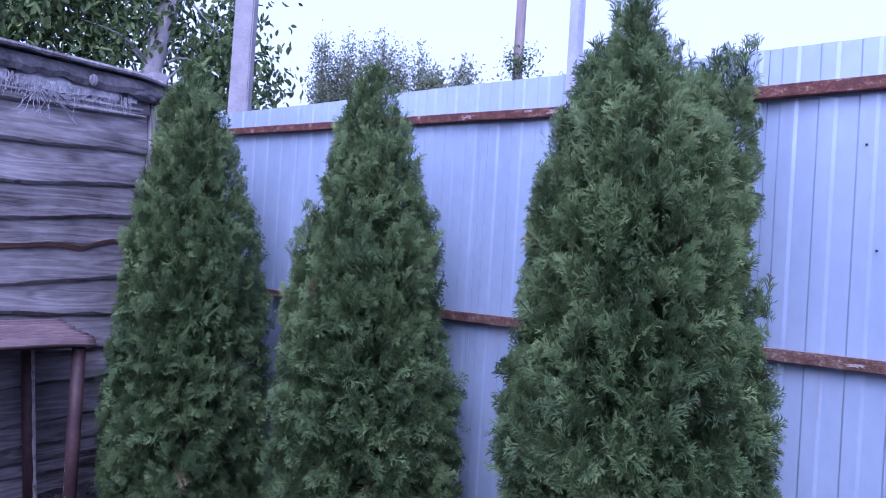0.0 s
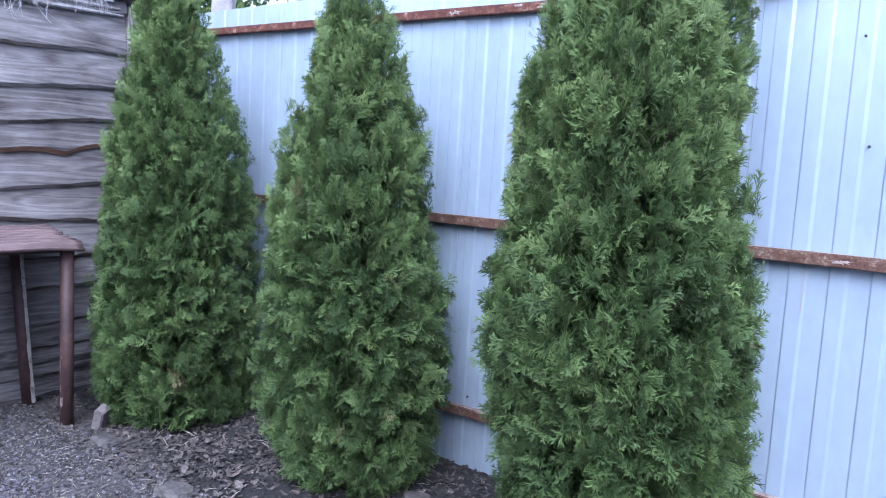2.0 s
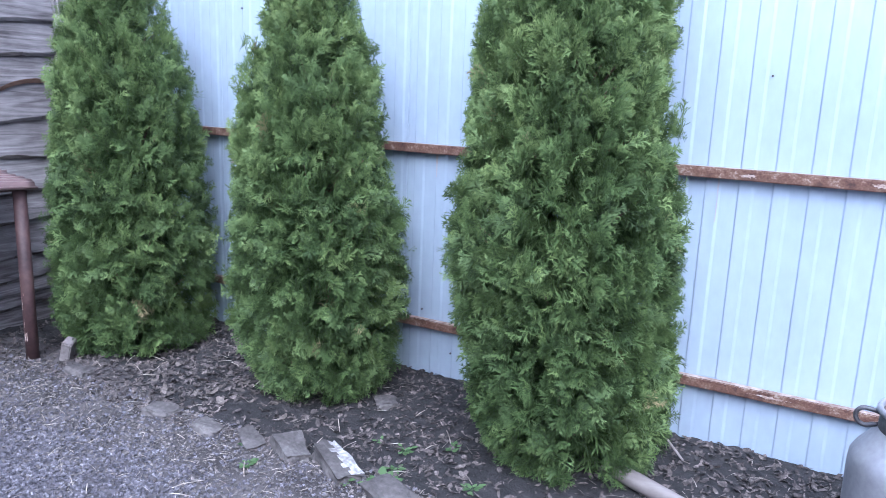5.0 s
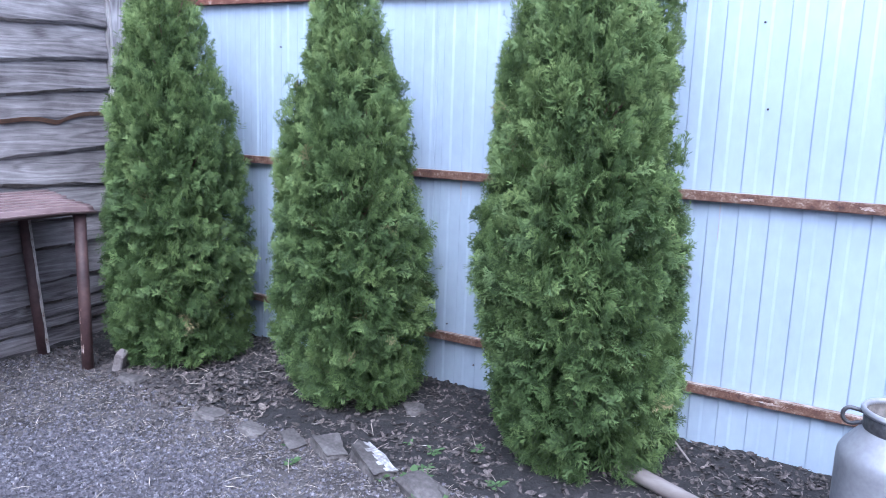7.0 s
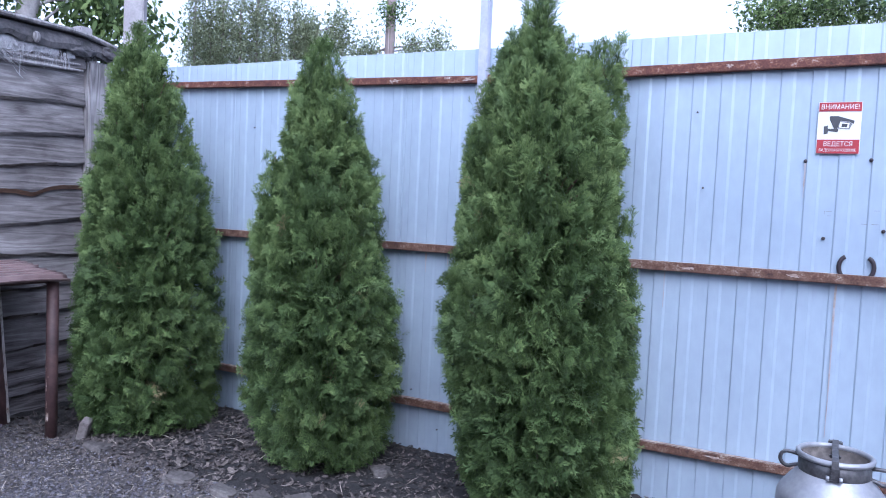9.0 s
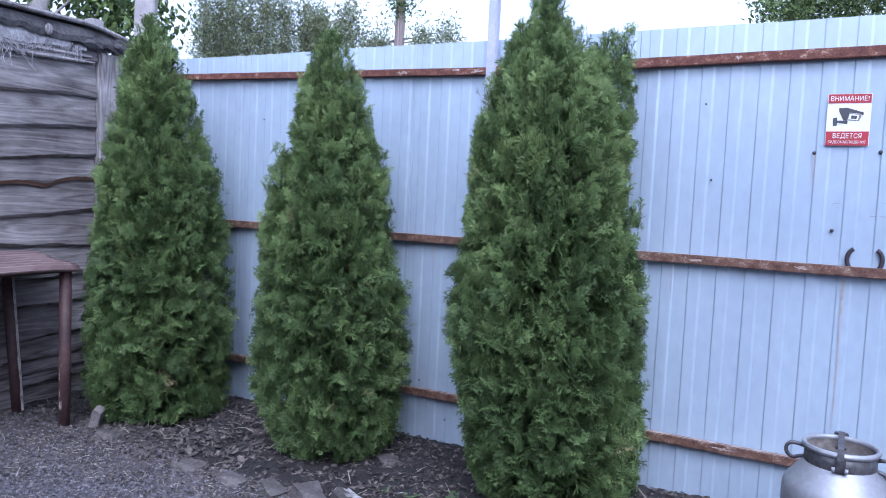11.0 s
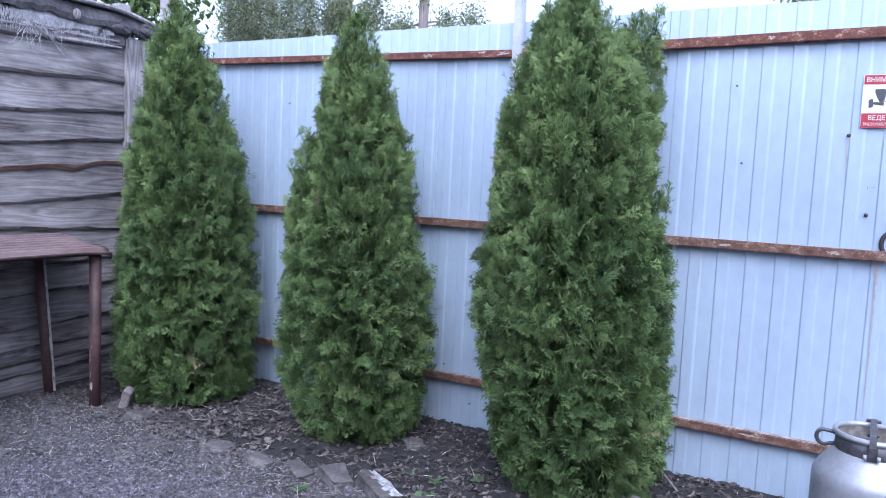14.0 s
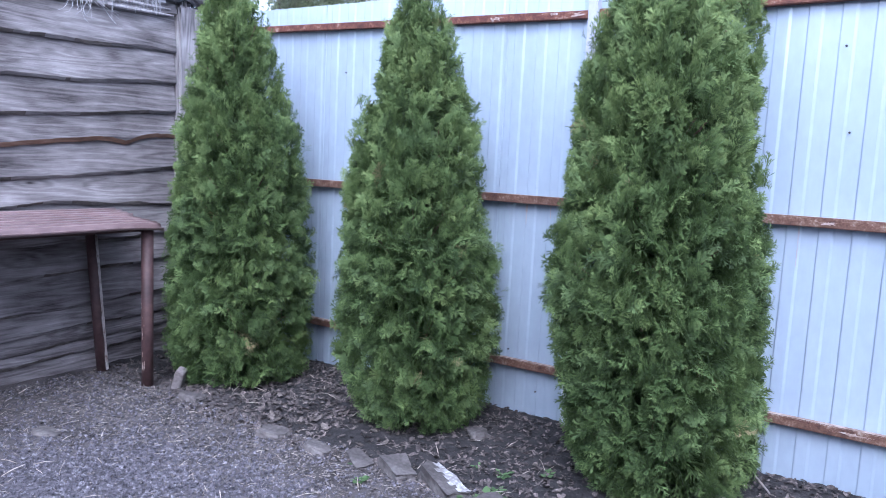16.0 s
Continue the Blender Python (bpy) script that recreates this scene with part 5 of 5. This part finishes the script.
# ---- behind the fence ----
def leafy(name, label, origin, blobs, leaf, mat, seed, trunk=None, bark=POLE_WOOD, droop=0.0, category="tree", slim=0.42, limbs=3):
    """A tree: trunk and limbs, and a crown of single leaves in loose clumps round the given centres (place, radii, count)."""
    tree = thing(name, label, category, origin)
    rng = np.random.default_rng(seed)
    V, T = [], []
    for (cx, cy, cz), (rx, ry, rz), count in blobs:
        twigs = max(6, count // 22)
        u = rng.normal(0, 1, (twigs, 3))
        u /= np.linalg.norm(u, axis=1)[:, None]
        tip = np.array([cx, cy, cz]) + u * np.array([rx, ry, rz]) * (rng.uniform(0.35, 1.0, (twigs, 1)))
        which = rng.integers(twigs, size=count)
        p = tip[which] + rng.normal(0, 1, (count, 3)) * leaf * np.array([1.5, 1.5, 2.2])
        d = rng.normal(0, 1, (count, 3)) + np.array([0, 0, -droop])
        d /= np.linalg.norm(d, axis=1)[:, None]
        q = np.cross(d, rng.normal(0, 1, (count, 3)))
        q /= np.linalg.norm(q, axis=1)[:, None]
        l = leaf * rng.uniform(0.6, 1.25, (count, 1))
        bend = np.cross(d, q) * l * 0.10
        V.append(np.stack([p, p + d * l * 0.30 + q * l * slim * 0.45 + bend, p + d * l * 0.68 + q * l * slim * 0.42 + bend, p + d * l - bend,
                           p + d * l * 0.68 - q * l * slim * 0.42 + bend, p + d * l * 0.30 - q * l * slim * 0.45 + bend], 1).reshape(-1, 3))
        T.append(np.repeat(np.clip(rng.normal(0.38, 0.15, count) + rng.normal(0, 0.16, twigs)[which], 0.02, 0.85), 6))
    V, T = np.concatenate(V), np.concatenate(T)
    six = np.arange(len(V)).reshape(-1, 6)
    part("crown", mesh_fast("crown", V, np.concatenate([six[:, [0, 1, 2, 3]], six[:, [0, 3, 4, 5]]]), mat, T), tree, "loose crown of single leaves", kind="stuff")
    base = trunk or [((0, 0, -0.05), 0.12), ((0, 0, 2.0), 0.08), (blobs[0][0], 0.03)]
    v, f = tube([b[0] for b in base], [b[1] for b in base], 9)
    part("trunk", (v, f), tree, "upright trunk", mat=bark, smooth=True)
    r2 = random.Random(seed)
    for (c, r, _) in blobs:
        for _ in range(limbs):
            k = min(len(base) - 1, 1 + r2.randrange(max(1, len(base) - 1)))
            s = Vector(base[k][0])
            e = Vector(c) + Vector((r2.uniform(-0.7, 0.7) * r[0], r2.uniform(-0.7, 0.7) * r[1], r2.uniform(-0.2, 0.8) * r[2]))
            m = (s + e) / 2 + Vector((0, 0, 0.12 * r[2]))
            v, f = tube([s, (s + m) / 2 + Vector((0.03, -0.04, 0.05)), m, (m + e) / 2 + Vector((-0.03, 0.03, 0.02)), e], (0.022, 0.016, 0.012, 0.008, 0.003), 6)
            part("limb", (v, f), tree, mat=bark)
    return tree


rb = random.Random(77)
leafy("broadleaf_tree", "leafy green tree with a pale leaning trunk behind the shed", (-7.27, 1.85, 0),
      [((-1.2, -2.2, 3.9), (0.9, 0.5, 1.1), 3000), ((-0.8, -1.2, 3.7), (0.8, 0.5, 1.0), 3300), ((-0.40, -0.45, 3.7), (0.55, 0.5, 1.0), 2700), ((-0.1, 0.15, 4.0), (0.45, 0.45, 1.0), 1300),
       ((0.35, 0.7, 3.5), (0.40, 0.35, 0.9), 1500), ((0.62, 1.1, 3.3), (0.25, 0.25, 0.7), 420), ((-0.6, -0.8, 5.2), (1.4, 1.6, 0.8), 4600), ((0.3, 0.8, 5.1), (0.7, 0.8, 0.7), 1800)],
      0.105, WALNUT, 31, trunk=[((-0.05, -0.1, 0.0), 0.15), ((-0.02, 0.03, 2.7), 0.12), ((0.0, 0.08, 3.2), 0.11), ((0.09, 0.22, 4.1), 0.115), ((0.25, 0.42, 5.2), 0.08)], bark=PALE_BARK, droop=1.3, slim=0.5, limbs=2)
for px, top in ((0.05, 4.6), (0.22, 4.4), (0.42, 4.6), (0.60, 4.55), (0.84, 4.75), (1.02, 4.5), (1.30, 4.55), (1.5, 4.25)):
    ox, oy = px * 0.92 + rb.uniform(-0.05, 0.05), px * 0.8 + rb.uniform(-0.1, 0.1)
    leafy("poplar_tree", "slim upright grey-green tree in a row beyond the fence", (-8.4 + ox, 5.4 + oy, 0),
          [((0, 0, top - 0.10), (0.03, 0.03, 0.16), 110), ((0, 0, top - 0.35), (0.08, 0.08, 0.25), 420), ((0.02, 0, top - 0.7), (0.15, 0.15, 0.30), 900), ((0, 0.02, top - 1.1), (0.20, 0.20, 0.35), 1150), ((0, 0, top - 1.6), (0.24, 0.24, 0.4), 1100)],
          0.052, POPLAR, 100 + int(px * 50), droop=-0.6, trunk=[((0, 0, 0), 0.05), ((0, 0, 2.5), 0.03), ((0, 0, top - 0.3), 0.012)], limbs=0)["group"] = "row of slim trees"
leafy("bushy_tree", "round grey-green tree beyond the fence", (-6.75, 6.9, 0),
      [((-0.28, -0.26, 3.85), (0.24, 0.24, 0.30), 1500), ((0.05, 0.05, 3.95), (0.18, 0.18, 0.30), 1000), ((0.12, 0.1, 4.22), (0.08, 0.08, 0.16), 200), ((0.28, 0.26, 3.7), (0.12, 0.12, 0.18), 300), ((-0.1, 0, 3.3), (0.5, 0.5, 0.5), 1500)], 0.065, POPLAR, 33, limbs=1)
leafy("bushy_tree", "low dark tree beside the wooden pole", (-5.85, 7.75, 0),
      [((-0.55, -0.25, 3.75), (0.25, 0.22, 0.20), 900), ((0.25, -0.20, 3.80), (0.20, 0.18, 0.16), 700), ((0.74, -0.20, 3.86), (0.18, 0.16, 0.15), 560), ((0.2, 0.2, 3.4), (0.9, 0.7, 0.35), 1500)], 0.06, POPLAR, 34, limbs=1)
leafy("climbing_plant", "dark leafy tuft grown round the wooden pole", (-6.0, 7.40, 0),
      [((0.02, 0.0, 4.42), (0.16, 0.12, 0.10), 420), ((0.22, 0.0, 4.46), (0.10, 0.08, 0.08), 160)], 0.06, WALNUT, 36, trunk=[((0, 0.03, 0), 0.015), ((0.02, 0.02, 2.5), 0.012), ((0.02, 0.0, 4.4), 0.008)], limbs=0, category="plant")
leafy("spreading_tree", "dark green tree crown beyond the fence", (1.6, 10.8, 0),
      [((-1.9, 0, 4.75), (0.6, 0.5, 0.4), 2200), ((-0.9, 0, 4.85), (0.9, 0.6, 0.6), 3800), ((0.4, 0, 5.0), (1.1, 0.8, 0.8), 4200), ((1.6, 0.2, 4.6), (1.0, 0.8, 0.9), 2600), ((0, 0, 5.9), (1.6, 1, 0.8), 3200)], 0.085, WALNUT, 35, limbs=1)
v = box(-0.09, 0.09, -0.075, 0.075, 0, 8.0, 0.012, 0.004, 30, 2)
bmesh.ops.rotate(v, verts=v.verts[:], matrix=Euler((0, radians(0.6), radians(38))).to_matrix())
solo("concrete_pole", v, "pale grey concrete utility pole behind the fence", "utility pole", at=(-5.31, 1.665, 0), mat=CONCRETE)
v, f = tube([(0, 0, 0), (0.02, 0, 4), (0.03, 0.01, 9.5)], (0.10, 0.085, 0.07), 12)
solo("wooden_pole", (v, f), "grey-brown wooden utility pole beyond the fence", "utility pole", at=(-6.03, 7.50, 0), mat=POLE_WOOD, smooth=True)
solo("post_stump", box(-0.045, 0.045, -0.045, 0.045, 0.0, 2.285, 0.008, 0.004, 12, 6), "pale grey post standing behind the shed roof", "post", at=(-3.62, -0.14, 0), mat=CONCRETE)

# ---- behind and right of the camera: plain unseen walls added to block low light ----
PLASTER = material("dull_grey_plaster", [(0.20, 0.19, 0.19), (0.26, 0.25, 0.25), (0.31, 0.30, 0.30)], rough=0.9, scale=3, fine=40, bump=0.3)
solo("light_block_wall", box(-6.5, 7.5, -7.4, -7.1, -0.05, 3.1, 0.01), "unseen plain grey plastered wall added behind the camera to block low light", "wall", mat=PLASTER, kind="structure")
# also unseen: added to darken the shed wall and the space under the table
solo("side_wall", box(4.6, 4.9, -7.1, 0.3, -0.05, 2.05, 0.01), "unseen plain grey plastered wall added on the right to keep low light off the shed", "wall", mat=PLASTER, kind="structure")
